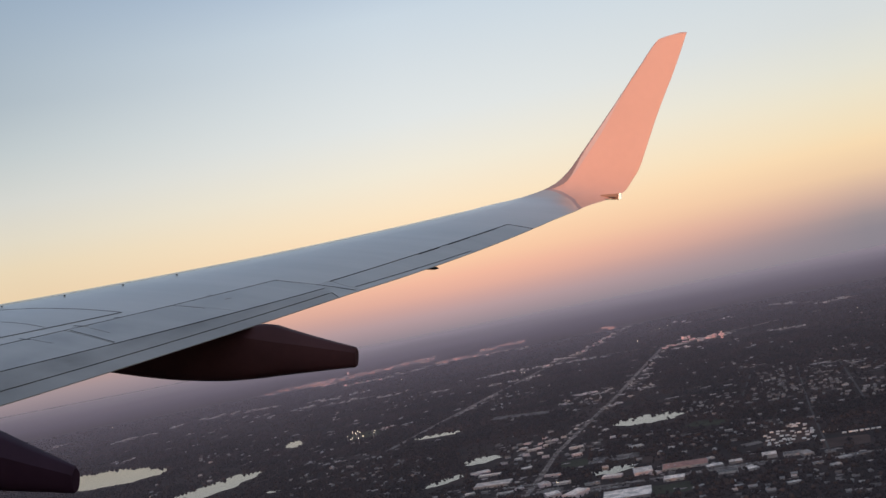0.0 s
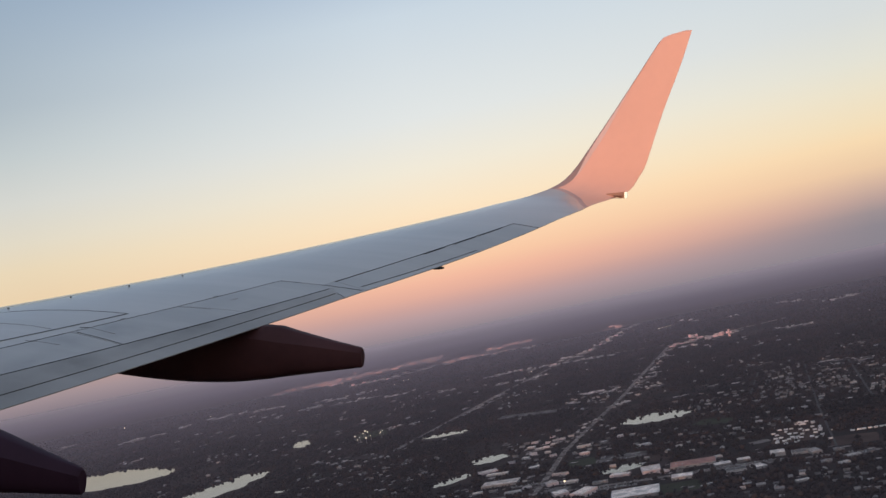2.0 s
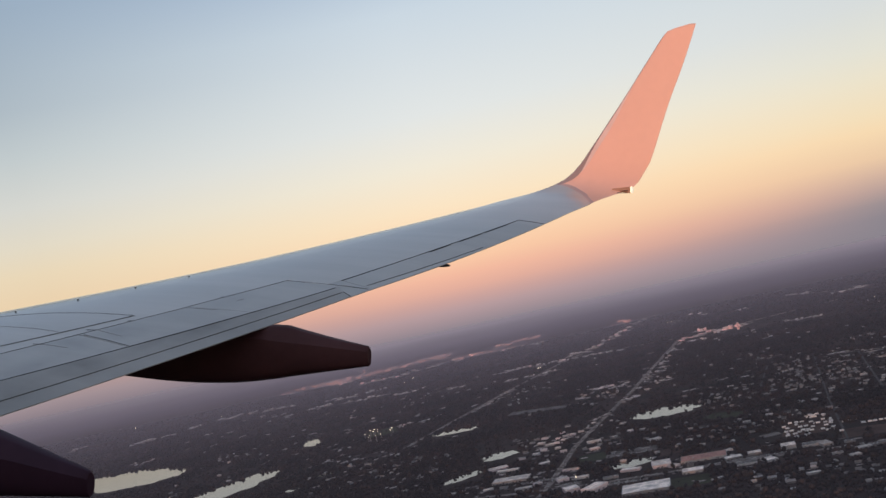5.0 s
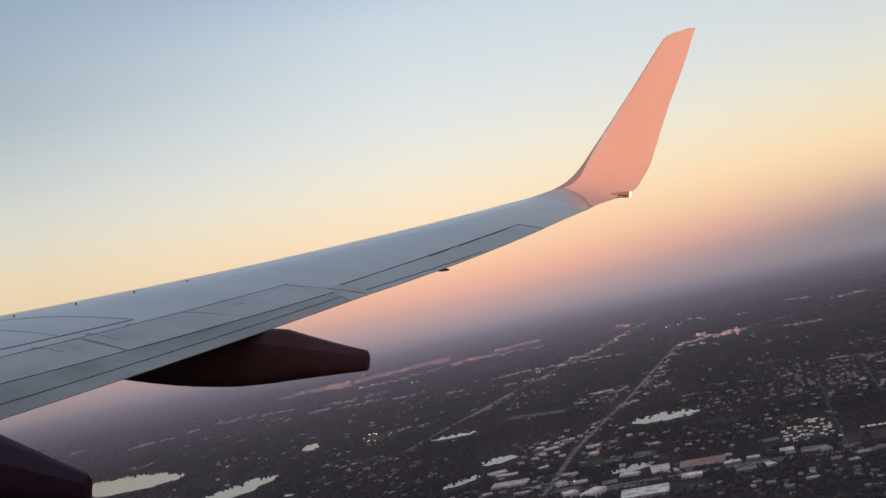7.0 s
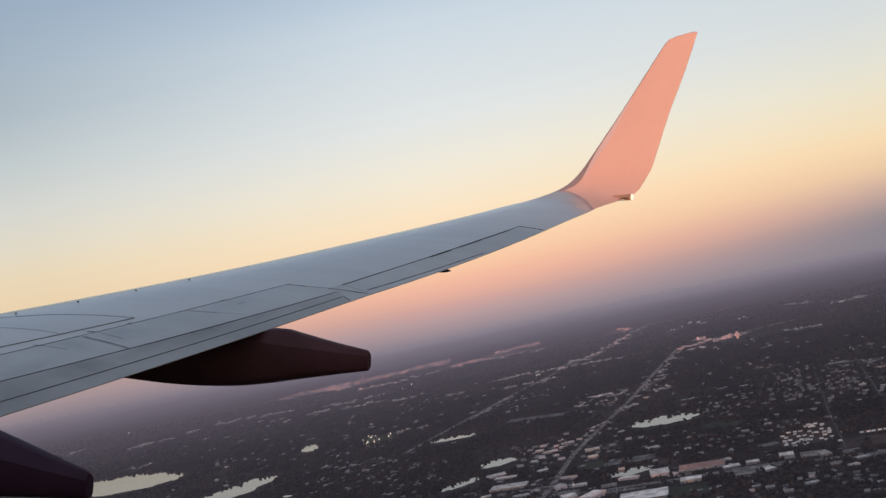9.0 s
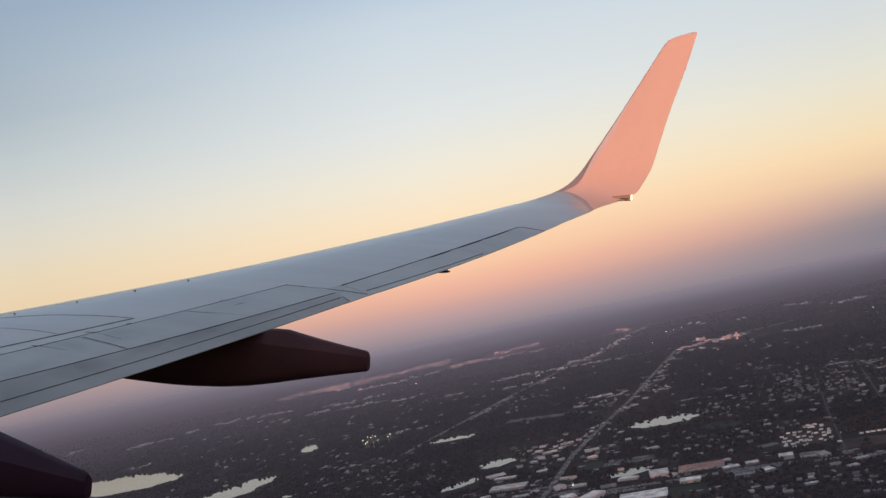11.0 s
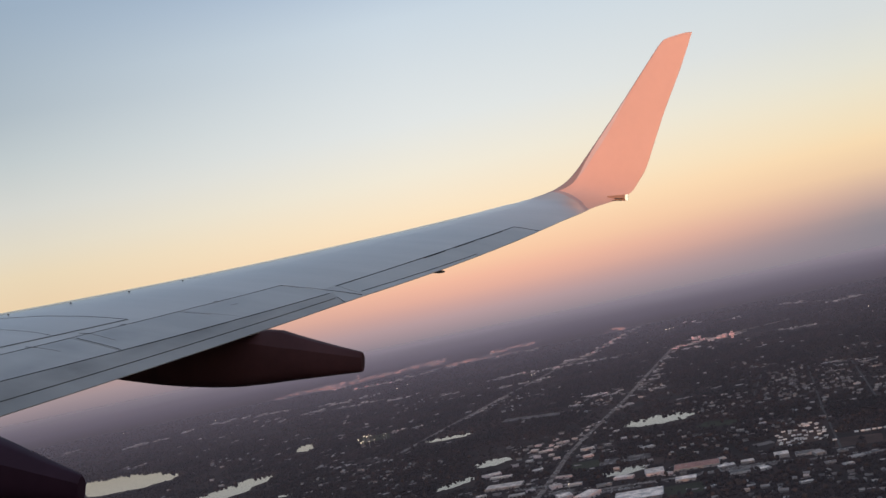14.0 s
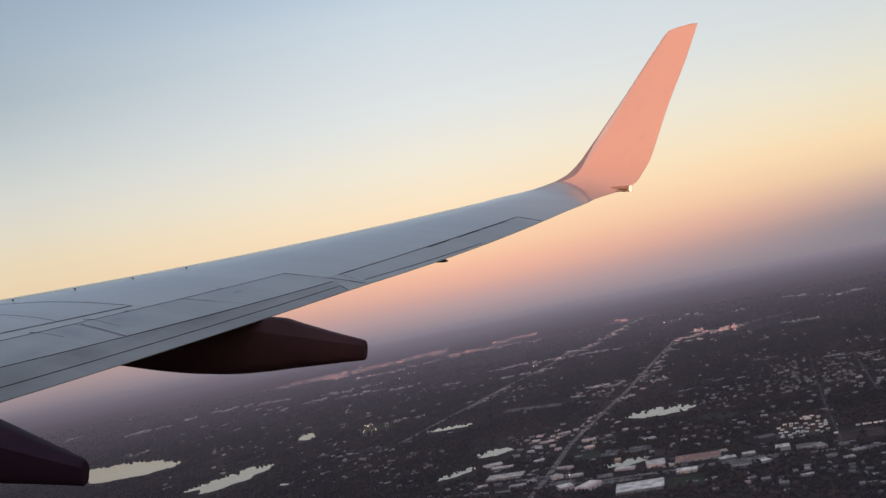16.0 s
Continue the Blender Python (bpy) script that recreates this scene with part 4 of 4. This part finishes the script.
hall(343, 1004, 10, 7, 2.0, 5)
hall(290, 970, 13, 6, 1.8, -2)
hall(333, 1023, 11, 7, 2.0, -2, roof=SHINGLE)

hall(6, 1311, 24, 14, 2.2, 8, wall=SUN_TINT_WALL, label="white-roofed hall beside a crooked pond")
hall(17, 1285, 28, 9, 2.0, -18, label="long white-roofed shed beside a crooked pond")
hall(92, 1331, 9, 6, 2.8, -8, wall=SUN_TINT_WALL, label="small hall with a bright front tinted as pink-lit")
for x, y, w in ((68, 1459, 8), (79, 1453, 9), (71, 1420, 11), (80, 1397, 12), (90, 1402, 8), (96, 1433, 7), (107, 1438, 9), (117, 1440, 8), (60, 1440, 7), (102, 1412, 9), (88, 1362, 8), (70, 1372, 9), (130, 1449, 8), (106, 1470, 7), (58, 1352, 9), (38, 1342, 10)):
    hall(x, y, w, 0.75 * w, 2.2, -14 + 11 * math.sin(3 * x), rs.choice((PALE_WALL, SUN_TINT_WALL)), rs.choice((PALE_ROOF, PALE_ROOF, HOUSE_ROOF)), "small pale-roofed building near the avenue", front=16, fine=False)

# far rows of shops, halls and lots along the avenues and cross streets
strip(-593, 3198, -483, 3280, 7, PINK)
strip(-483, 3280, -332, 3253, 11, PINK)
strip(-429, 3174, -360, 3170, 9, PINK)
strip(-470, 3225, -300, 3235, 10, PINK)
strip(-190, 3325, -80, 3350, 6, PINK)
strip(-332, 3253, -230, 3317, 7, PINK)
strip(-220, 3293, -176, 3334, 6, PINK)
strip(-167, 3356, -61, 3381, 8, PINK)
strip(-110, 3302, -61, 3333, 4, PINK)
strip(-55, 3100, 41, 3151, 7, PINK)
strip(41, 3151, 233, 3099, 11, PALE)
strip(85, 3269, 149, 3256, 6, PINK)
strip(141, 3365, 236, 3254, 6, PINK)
strip(-420, 2583, -357, 2602, 6, GREY)
strip(-392, 2697, -225, 2720, 12, GREY)
strip(-332, 2561, -227, 2542, 8, GREY)
strip(-331, 3014, -209, 2993, 9, PALE)
strip(-211, 3031, -71, 3119, 8, GREY)
strip(-194, 2521, -117, 2500, 5, GREY)
strip(-652, 2869, -483, 2766, 8, GREY)
strip(-566, 2669, -481, 2603, 4, GREY)
strip(48, 2458, 118, 2491, 6, GREY)
strip(117, 2478, 223, 2460, 11, PALE)
strip(66, 2278, 179, 2268, 9, GREY)
strip(225, 2454, 351, 2427, 9, GREY)
strip(234, 2533, 311, 2582, 8, GREY)
strip(297, 2563, 472, 2991, 14, PALE)
strip(454, 2906, 616, 3294, 7, GREY)
strip(440, 3124, 494, 3177, 4, PINK)
strip(-155, 1925, -126, 1925, 4, WHITE)
strip(-120, 1917, -93, 1908, 3, GREY)
strip(-61, 2369, -27, 2340, 3, GREY)
strip(-19, 1887, 78, 2107, 13, GREY)
strip(159, 1786, 187, 1770, 3, GREY)
strip(197, 1846, 236, 1847, 9, WHITE)
strip(231, 1818, 264, 1830, 6, GREY)
strip(220, 1644, 253, 1670, 8, WHITE)
strip(296, 1776, 328, 1788, 6, WHITE)
strip(264, 1739, 323, 1913, 7, GREY)
strip(330, 1913, 468, 2318, 12, GREY)
strip(138, 1469, 179, 1554, 7, GREY)
strip(464, 2334, 567, 2387, 13, PALE)
strip(488, 2276, 514, 2270, 3, WHITE)
strip(550, 2333, 617, 2387, 7, PINK)
strip(537, 2451, 558, 2446, 3, PINK)
strip(609, 2368, 647, 2397, 3, GREY)
strip(631, 2942, 666, 2879, 3, WHITE)
strip(882, 2858, 955, 2882, 5, GREY)
strip(949, 2698, 1057, 2677, 8, GREY)
strip(686, 2279, 772, 2234, 7, GREY)
strip(807, 3302, 842, 3223, 2, GREY)
strip(727, 2788, 753, 2761, 2, GREY)
strip(1067, 3638, 1182, 3563, 3, GREY)
strip(482, 1791, 507, 1789, 3, GREY)
strip(568, 1663, 591, 1661, 5, GREY)
strip(599, 1637, 621, 1624, 3, GREY)
strip(-1128, 2829, -1093, 2899, 3, GREY)
strip(-891, 2643, -852, 2683, 5, GREY)
strip(-859, 2684, -766, 2654, 6, GREY)
strip(-1202, 3967, -1119, 3880, 3, PALE)
strip(-1353, 3989, -1273, 3945, 3, PALE)
strip(-750, 2220, -704, 2220, 5, GREY)
strip(-765, 2750, -733, 2757, 3, GREY)
strip(-714, 2859, -634, 2817, 4, GREY)
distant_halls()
for x, y, sx, sy, n in ((95, 1180, 32, 40, 44), (20, 1200, 40, 40, 40), (230, 1092, 60, 26, 34), (110, 1330, 34, 60, 30), (60, 1400, 50, 60, 26), (240, 1780, 60, 80, 14), (480, 1560, 110, 90, 36), (520, 1420, 60, 70, 20), (-150, 1480, 90, 90, 48), (-90, 1310, 40, 25, 14), (-215, 1640, 50, 70, 22), (-60, 2000, 120, 60, 14), (-330, 1980, 150, 140, 34), (-500, 2400, 200, 160, 26), (330, 1020, 40, 50, 14), (290, 1240, 60, 60, 16), (-100, 2250, 160, 110, 16), (420, 1900, 140, 160, 16)):
    for i in range(n):                               # bare plots and drives among the trees
        x1, y1 = rs.gauss(x, sx), rs.gauss(y, sy)
        u, q = math.hypot(x1, y1) / 1833, (x1 * x1 + y1 * y1) / 458000
        PATCHES.append((x1, y1, u * rs.uniform(3, 14), q * rs.uniform(0.7, 2.2), -19 + rs.uniform(-14, 14)))

# ---- houses ----
def house_mesh(w, d, h, r, eave=0.35):
    """Walls and a gable roof, as two meshes."""
    bm = bmesh.new()
    box(bm, -w / 2, w / 2, -d / 2, d / 2, -0.1, h)
    for s in (-1, 1):
        a, b, c = (bm.verts.new(p) for p in ((s * w / 2, -d / 2, h), (s * w / 2, d / 2, h), (s * w / 2, 0, h + r)))
        bm.faces.new((a, b, c) if s > 0 else (b, a, c))
    wall = bpy.data.meshes.new("wall")
    bm.to_mesh(wall)
    bm.free()
    bm = bmesh.new()
    k = r / (d / 2)
    for s in (-1, 1):
        lo, hi = [], []
        for x in (-w / 2 - eave, w / 2 + eave):
            lo.append([(x, s * (d / 2 + eave), h - k * eave), (x, s * (d / 2 + eave), h - k * eave + 0.16)])
            hi.append([(x, 0, h + r), (x, 0, h + r + 0.16)])
        ring = [[bm.verts.new(p) for p in (lo[i][0], hi[i][0], hi[i][1], lo[i][1])] for i in (0, 1)]
        for i in range(4):
            j = (i + 1) % 4
            bm.faces.new((ring[0][i], ring[0][j], ring[1][j], ring[1][i]))
        bm.faces.new(ring[0])
        bm.faces.new(ring[1])
    bmesh.ops.recalc_face_normals(bm, faces=bm.faces[:])
    roof = bpy.data.meshes.new("roof")
    bm.to_mesh(roof)
    bm.free()
    return wall, roof


KINDS = []
for w, d, h, r, rm in ((5.2, 3.6, 1.5, 1.0, SHINGLE), (6.8, 4.0, 1.5, 1.1, SHINGLE), (4.6, 3.6, 1.6, 1.0, HOUSE_ROOF), (6.6, 4.4, 1.6, 1.0, HOUSE_ROOF)):
    wall, roof = house_mesh(w, d, h, r)
    wall.materials.append(HOUSE_WALL)
    roof.materials.append(rm)
    KINDS.append((wall, roof))
HOUSE_WORDS = ("grey-shingled gabled house among dark trees", "wide grey-roofed gabled house among dark trees", "small pale-roofed gabled house", "wide pale-roofed gabled house on a lot")
# centre, spread across, spread in depth, number of houses of each quarter
QUARTERS = ((73, 1428, 21, 30, 26), (108, 1426, 18, 30, 22), (233, 1787, 48, 68, 44), (324, 1442, 26, 36, 26), (507, 1620, 57, 59, 70), (517, 1421, 40, 64, 80), (445, 1489, 33, 39, 30), (565, 1583, 60, 40, 40), (328, 939, 19, 40, 22), (371, 1517, 70, 61, 22), (273, 1244, 51, 47, 26), (20, 1208, 36, 31, 18), (-147, 1471, 78, 83, 24), (-378, 1981, 156, 135, 12), (76, 1302, 25, 36, 18), (175, 1353, 41, 31, 16), (266, 972, 40, 25, 18), (-150, 2308, 165, 90, 14))
built, far_houses, taken = 0, [], free.copy()
for cx, cy, sx, sy, n in QUARTERS:
    for i in range(int(n * 1.6)):
        x, y, turn = cx + rs.gauss(0, 0.75) * sx, cy + rs.gauss(0, 0.75) * sy, -19 + rs.choice((0, 0, 90)) + rs.uniform(-8, 8)
        j, k = cell(x, y)
        if taken[max(0, j - 1):j + 2, max(0, k - 1):k + 2].any():
            continue
        taken[j, k] = True
        clear(x, y, 4, 3, turn, rs.uniform(0, 9))
        kind = rs.randrange(4)
        if built < 290 and math.hypot(x, y) < 1750:
            ob = tagged(new("house"), HOUSE_WORDS[kind], "house", "houses among the trees")
            ob.matrix_world = pose(x, y, 0, 0, 0, turn) @ Matrix.Diagonal((rs.uniform(0.7, 1.35), rs.uniform(0.75, 1.2), rs.uniform(0.75, 1.15), 1))
            for nm, me in zip(("wall", "roof"), KINDS[kind]):
                new(nm, me).parent = ob
            built += 1
        else:
            far_houses.append((x, y, turn, kind))
for i in range(46):                                  # hamlets strewn over the woods
    cx, cy, u = rs.uniform(-900, 1000), rs.uniform(1150, 2500), rs.uniform(18, 60)
    if cx < 60 and i % 3:
        continue
    for k in range(rs.randint(4, 12)):
        x, y = rs.gauss(cx, u), rs.gauss(cy, u)
        if not taken[cell(x, y)] and abs(math.atan2(x, y)) < radians(32):
            far_houses.append((x, y, rs.choice((-19, 71)) + rs.uniform(-9, 9), rs.randrange(4)))
            clear(x, y, 6, 5, 0, rs.uniform(2, 12))


def joined(name, items, meshes, material, label, category):
    """Many far alike things in one mesh."""
    V, Fc, base = [], [], 0
    data = []
    for me in meshes:
        vs = np.array([v.co[:] for v in me.vertices])
        data.append((vs, [tuple(p.vertices) for p in me.polygons]))
    for x, y, z, turn, sz, k in items:
        vs, fs = data[k]
        m = np.array(pose(x, y, z, 0, 0, turn))
        V.append((vs * sz) @ m[:3, :3].T + m[:3, 3])
        Fc += [tuple(q + base for q in f) for f in fs]
        base += len(vs)
    me = bpy.data.meshes.new(name)
    me.from_pydata(np.concatenate(V).tolist(), [], Fc)
    me.materials.append(material)
    return tagged(new(name, me), label, category, kind="stuff")


joined("distant_houses", [(x, y, 0.0, t, 0.75 + 0.5 * ((x * 7.3 + y * 3.1) % 1.0), 2 * k + q) for x, y, t, k in far_houses for q in (0, 1)], [m for kk in KINDS for m in kk], MIX_HOUSE, "many small pale houses among distant trees", "houses")

# park of white mobile homes in rows, and a row of trailers beside the field
bm = bmesh.new()
box(bm, -2.2, 2.2, -1.3, 1.3, 0.3, 1.5)
box(bm, -2.3, 2.3, -1.42, 1.42, 1.5, 1.62)
for x in (-1.5, 0, 1.5):
    box(bm, x - 0.35, x + 0.35, -1.34, -1.3, 0.7, 1.2)
for x in (-1.8, 1.8):
    box(bm, x - 0.15, x + 0.15, -1.0, 1.0, 0, 0.3)
WHITE_METAL = mat("white_sheet_metal", (0.68, 0.64, 0.62), 0.6, var=0.06, scale=0.5, fine=4, per_object=0.25)
home = finish(bm, "mobile_home", WHITE_METAL)
tagged(home, "small white mobile home in a dense park", "mobile home", "mobile home park")
home.matrix_world = pose(352, 1150, 0, 0, 0, -20)
for i in range(8):
    for j in range(6):
        if rs.random() < 0.68:
            copy_thing(home, pose(324 + i * 6.6 + j * 3.2 + rs.uniform(-2.4, 2.4), 1141 - i * 3.0 + j * 14 + rs.uniform(-6, 6), 0, 0, 0, rs.choice((-22, -22, -5, 60)) + rs.uniform(-5, 5)))
for i in range(9):
    copy_thing(home, pose(368 + rs.uniform(0, 28), 1212 + rs.uniform(0, 24), 0, 0, 0, rs.uniform(-40, 60)))
for i in range(7):
    copy_thing(home, pose(404 + 5.6 * i + rs.uniform(-0.8, 0.8), 1134 - 1.6 * i, 0, 0, 0, -16))
for i in range(3):
    copy_thing(home, pose(391 + 5.4 * i, 1157 - 0.9 * i, 0, 0, 0, -12))
clear(352, 1168, 62, 70, -24, 14)
clear(385, 1222, 34, 26, -10, 16)
clear(416, 1131, 56, 8, -16, 16)

# cars
bm = bmesh.new()
box(bm, -0.8, 0.8, -2.0, 2.0, 0.3, 0.85)
v = box(bm, -0.72, 0.72, -1.1, 1.3, 0.85, 1.4)
for q in v[4:]:
    q.co.x *= 0.85
    q.co.y *= 0.75
car = bpy.data.meshes.new("car_shape")
bm.to_mesh(car)
bm.free()
items = []
for k, n in ((0, 110), (2, 70), (1, 50)):
    for i in range(n):
        (x0, y0), (x1, y1) = rs.choice(list(zip(ROADS[k], ROADS[k][1:])))
        t, side, a = rs.random(), rs.choice((-2.6, -1.2, 1.2, 2.6)), math.atan2(y1 - y0, x1 - x0)
        items.append((x0 + (x1 - x0) * t + math.sin(a) * side, y0 + (y1 - y0) * t - math.cos(a) * side, 0.26, math.degrees(a) - 90, 0.55, 0))
for cx, cy, w, d, turn, n in ((165, 1244, 54, 26, -12, 30), (262, 1083, 90, 6, -13, 60), (128, 1098, 54, 9, -14, 50), (40, 1192, 42, 6, -12, 36), (78, 1140, 22, 11, -14, 20)):
    for i in range(n):
        m = pose(cx, cy, 0, 0, 0, turn) @ Vector((rs.uniform(-0.5, 0.5) * w, (rs.randrange(4) / 3 - 0.5) * d, 0))
        items.append((m.x, m.y, 0.16, turn + rs.uniform(-3, 3), 0.55, 0))
joined("traffic_and_parked_cars", items, [car], CARS, "small cars on the roads and parking lots", "cars")


# ---- lamps, masts, towers ----
def mast(h, glow, label, name, group):
    ob = tagged(new(name), label, "light mast", group)
    bm = bmesh.new()
    bmesh.ops.create_cone(bm, cap_ends=True, segments=8, radius1=0.28, radius2=0.16, depth=h, matrix=Matrix.Translation((0, 0, h / 2)))
    part("pole", bm, POLE, ob)
    bm = bmesh.new()
    box(bm, -1.3, 1.3, -0.15, 0.15, h - 0.1, h + 0.15)
    part("crossbar", bm, POLE, ob)
    bm = bmesh.new()
    box(bm, -0.5, 0.5, -0.4, -0.16, h - 0.3, h + 0.35)
    part("lamp_head", bm, glow, ob, "glowing floodlight head")
    return ob


stad = mast(10, FLOOD, "tall floodlight mast burning over the sports field", "floodlight_mast", "floodlights of the sports field")
stad.matrix_world = pose(-209, 1830, 0)
for x, y in ((-199, 1781), (-202, 1868), (-195, 1846), (-194, 1872), (-188, 1856), (-178, 1796), (-185, 1779), (-197, 1795), (-162, 1814), (-160, 1840)):
    copy_thing(stad, pose(x, y, 0))
far = mast(8, FLOOD, "floodlight mast burning on a far field", "floodlight_mast", "floodlights of a far field")
far.matrix_world = pose(534, 2770, 0)
for x, y in ((547, 2779), (556, 2774), (569, 2784), (582, 2793)):
    copy_thing(far, pose(x, y, 0))
street = mast(6, FLOOD, "lit lamp on a tall mast over a lot", "street_lamp", "scattered lot lamps")
street.matrix_world = pose(145, 2345, 0)
for x, y in ((152, 2347), (86, 1146), (-1490, 3770), (-1455, 3735), (-1030, 3090), (-1014, 3080), (-160, 2775), (-146, 2773), (-181, 2690), (915, 2330), (-702, 2860), (455, 2560)):
    copy_thing(street, pose(x, y, 0))


def slim_tower(x, y, w, h, label):
    """A slim slab tower with window bands and a cap."""
    ob = tagged(new("tower_block"), label, "tower")
    ob.matrix_world = pose(x, y, 0, 0, 0, 6)
    bm = bmesh.new()
    box(bm, -w / 2, w / 2, -w / 2, w / 2, 0, h)
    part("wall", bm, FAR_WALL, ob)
    bm = bmesh.new()
    box(bm, -w / 2 - 0.2, w / 2 + 0.2, -w / 2 - 0.2, w / 2 + 0.2, h, h + 0.5)
    part("cap", bm, PALE_ROOF, ob)
    for k in range(4):
        bm = bmesh.new()
        z = h * (0.2 + 0.19 * k)
        box(bm, -w / 2 + 0.4, w / 2 - 0.4, -w / 2 - 0.05, -w / 2 + 0.05, z, z + h * 0.05)
        part("window_band", bm, GLASS, ob)
    clear(x, y, w + 4, w, 0, 50)


slim_tower(597, 2310, 4.2, 15, "slim tower above the trees, walls tinted as pink-lit")
slim_tower(-337, 3300, 5, 17, "slim tower on the town's edge, walls tinted as pink-lit")

# bare and paved clearings of uneven outline along the streets, as one mesh
bm = bmesh.new()
for i, (x, y, w, d, turn) in enumerate(PATCHES):
    j, k = cell(x, y)
    if wet[max(0, j - 4):j + 5, max(0, k - 4):k + 5].any():
        continue
    m, rim = pose(x, y, 0, 0, 0, turn), []
    for k in range(18):
        t = 6.2832 * k / 18
        r = 0.5 + 0.42 * noise.noise((1.7 * math.cos(t), 1.7 * math.sin(t), 3.7 * i))
        p = m @ Vector((w * r * math.cos(t), d * r * math.sin(t), 0))
        rim.append(bm.verts.new((p.x, p.y, 0.16 + 0.006 * (i % 9))))
    bm.faces.new(rim)
    clear(x, y, 0.9 * w, 0.8 * d, turn, 8 + 2.8 * (x * x + y * y) / 458000)
CLEARING = mat("pale_bare_ground", (0.40, 0.335, 0.31), 0.9, var=0.3, scale=0.06, fine=0.5, per_island=0.6, spec=0.1)
tagged(finish(bm, "bare_clearings", CLEARING), "uneven pale bare clearings along the streets", "clearings", kind="stuff")

woods("near_woods", 820, 1320, 21000, 3.2, "dense dark tree crowns between houses", lift=0.5, lobes=2)
woods("town_woods", 1320, 1600, 17000, 2.6, "dense dark tree crowns around ponds", lobes=2)
woods("middle_woods", 1600, 2300, 42000, 2.5, "dense dark tree crowns further off", lift=0.4, lone=0.03)
woods("distant_woods", 2300, 3400, 26000, 3.9, "dark tree crowns towards the horizon", lift=0.2, lone=0.01)
woods("far_woods", 3400, 4330, 10000, 6.0, "dark woods on the horizon", lift=0.1, lone=0.0)


# ---- translucent sheet added to imitate distance haze over the far land ----
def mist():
    m = bpy.data.materials.new("painted_distance_haze")
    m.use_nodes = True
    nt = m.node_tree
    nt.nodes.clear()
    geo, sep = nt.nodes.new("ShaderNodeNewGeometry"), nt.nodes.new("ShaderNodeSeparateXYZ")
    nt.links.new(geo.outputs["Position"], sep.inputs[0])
    # opacity grows with distance from the camera, standing in for haze
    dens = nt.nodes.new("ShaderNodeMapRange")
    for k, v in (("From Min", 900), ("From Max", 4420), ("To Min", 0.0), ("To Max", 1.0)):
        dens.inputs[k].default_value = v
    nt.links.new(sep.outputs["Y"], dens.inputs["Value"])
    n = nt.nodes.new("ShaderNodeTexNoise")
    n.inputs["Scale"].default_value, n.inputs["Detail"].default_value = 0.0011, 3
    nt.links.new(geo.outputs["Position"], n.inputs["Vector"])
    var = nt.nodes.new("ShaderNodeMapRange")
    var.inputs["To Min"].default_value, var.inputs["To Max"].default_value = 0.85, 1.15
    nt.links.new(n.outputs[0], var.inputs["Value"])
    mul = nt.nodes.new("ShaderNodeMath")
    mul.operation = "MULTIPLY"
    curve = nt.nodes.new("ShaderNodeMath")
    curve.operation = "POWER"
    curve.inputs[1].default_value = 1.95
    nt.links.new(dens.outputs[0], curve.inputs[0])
    west = nt.nodes.new("ShaderNodeMapRange")        # thinner to the left, to fit the tone in the camera's view
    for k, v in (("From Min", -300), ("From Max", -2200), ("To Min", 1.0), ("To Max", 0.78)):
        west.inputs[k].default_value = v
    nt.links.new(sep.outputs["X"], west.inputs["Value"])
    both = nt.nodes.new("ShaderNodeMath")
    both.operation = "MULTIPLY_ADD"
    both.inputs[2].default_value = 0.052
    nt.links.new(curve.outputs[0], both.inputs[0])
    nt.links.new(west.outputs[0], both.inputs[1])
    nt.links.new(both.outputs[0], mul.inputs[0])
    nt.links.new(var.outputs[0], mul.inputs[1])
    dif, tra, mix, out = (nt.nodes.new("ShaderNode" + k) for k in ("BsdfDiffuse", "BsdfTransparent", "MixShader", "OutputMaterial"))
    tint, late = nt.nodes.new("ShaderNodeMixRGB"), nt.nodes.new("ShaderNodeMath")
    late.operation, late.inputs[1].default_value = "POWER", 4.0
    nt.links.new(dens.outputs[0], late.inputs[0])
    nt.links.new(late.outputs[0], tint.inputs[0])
    # haze tint put into the sheet's colour, matched to the sky behind
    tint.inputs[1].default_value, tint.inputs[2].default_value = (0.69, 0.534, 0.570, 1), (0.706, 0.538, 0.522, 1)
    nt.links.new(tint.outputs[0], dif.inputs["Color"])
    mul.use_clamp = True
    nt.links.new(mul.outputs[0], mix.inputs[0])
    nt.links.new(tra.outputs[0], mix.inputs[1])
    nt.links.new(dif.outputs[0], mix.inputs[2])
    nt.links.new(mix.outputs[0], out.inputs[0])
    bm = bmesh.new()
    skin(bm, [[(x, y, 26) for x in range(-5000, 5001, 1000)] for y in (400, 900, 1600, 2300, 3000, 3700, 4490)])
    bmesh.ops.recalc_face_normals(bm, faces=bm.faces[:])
    return tagged(finish(bm, "distance_haze_sheet", m), "mauve translucent sheet imitating distance haze over the far land", "mist", kind="stuff")


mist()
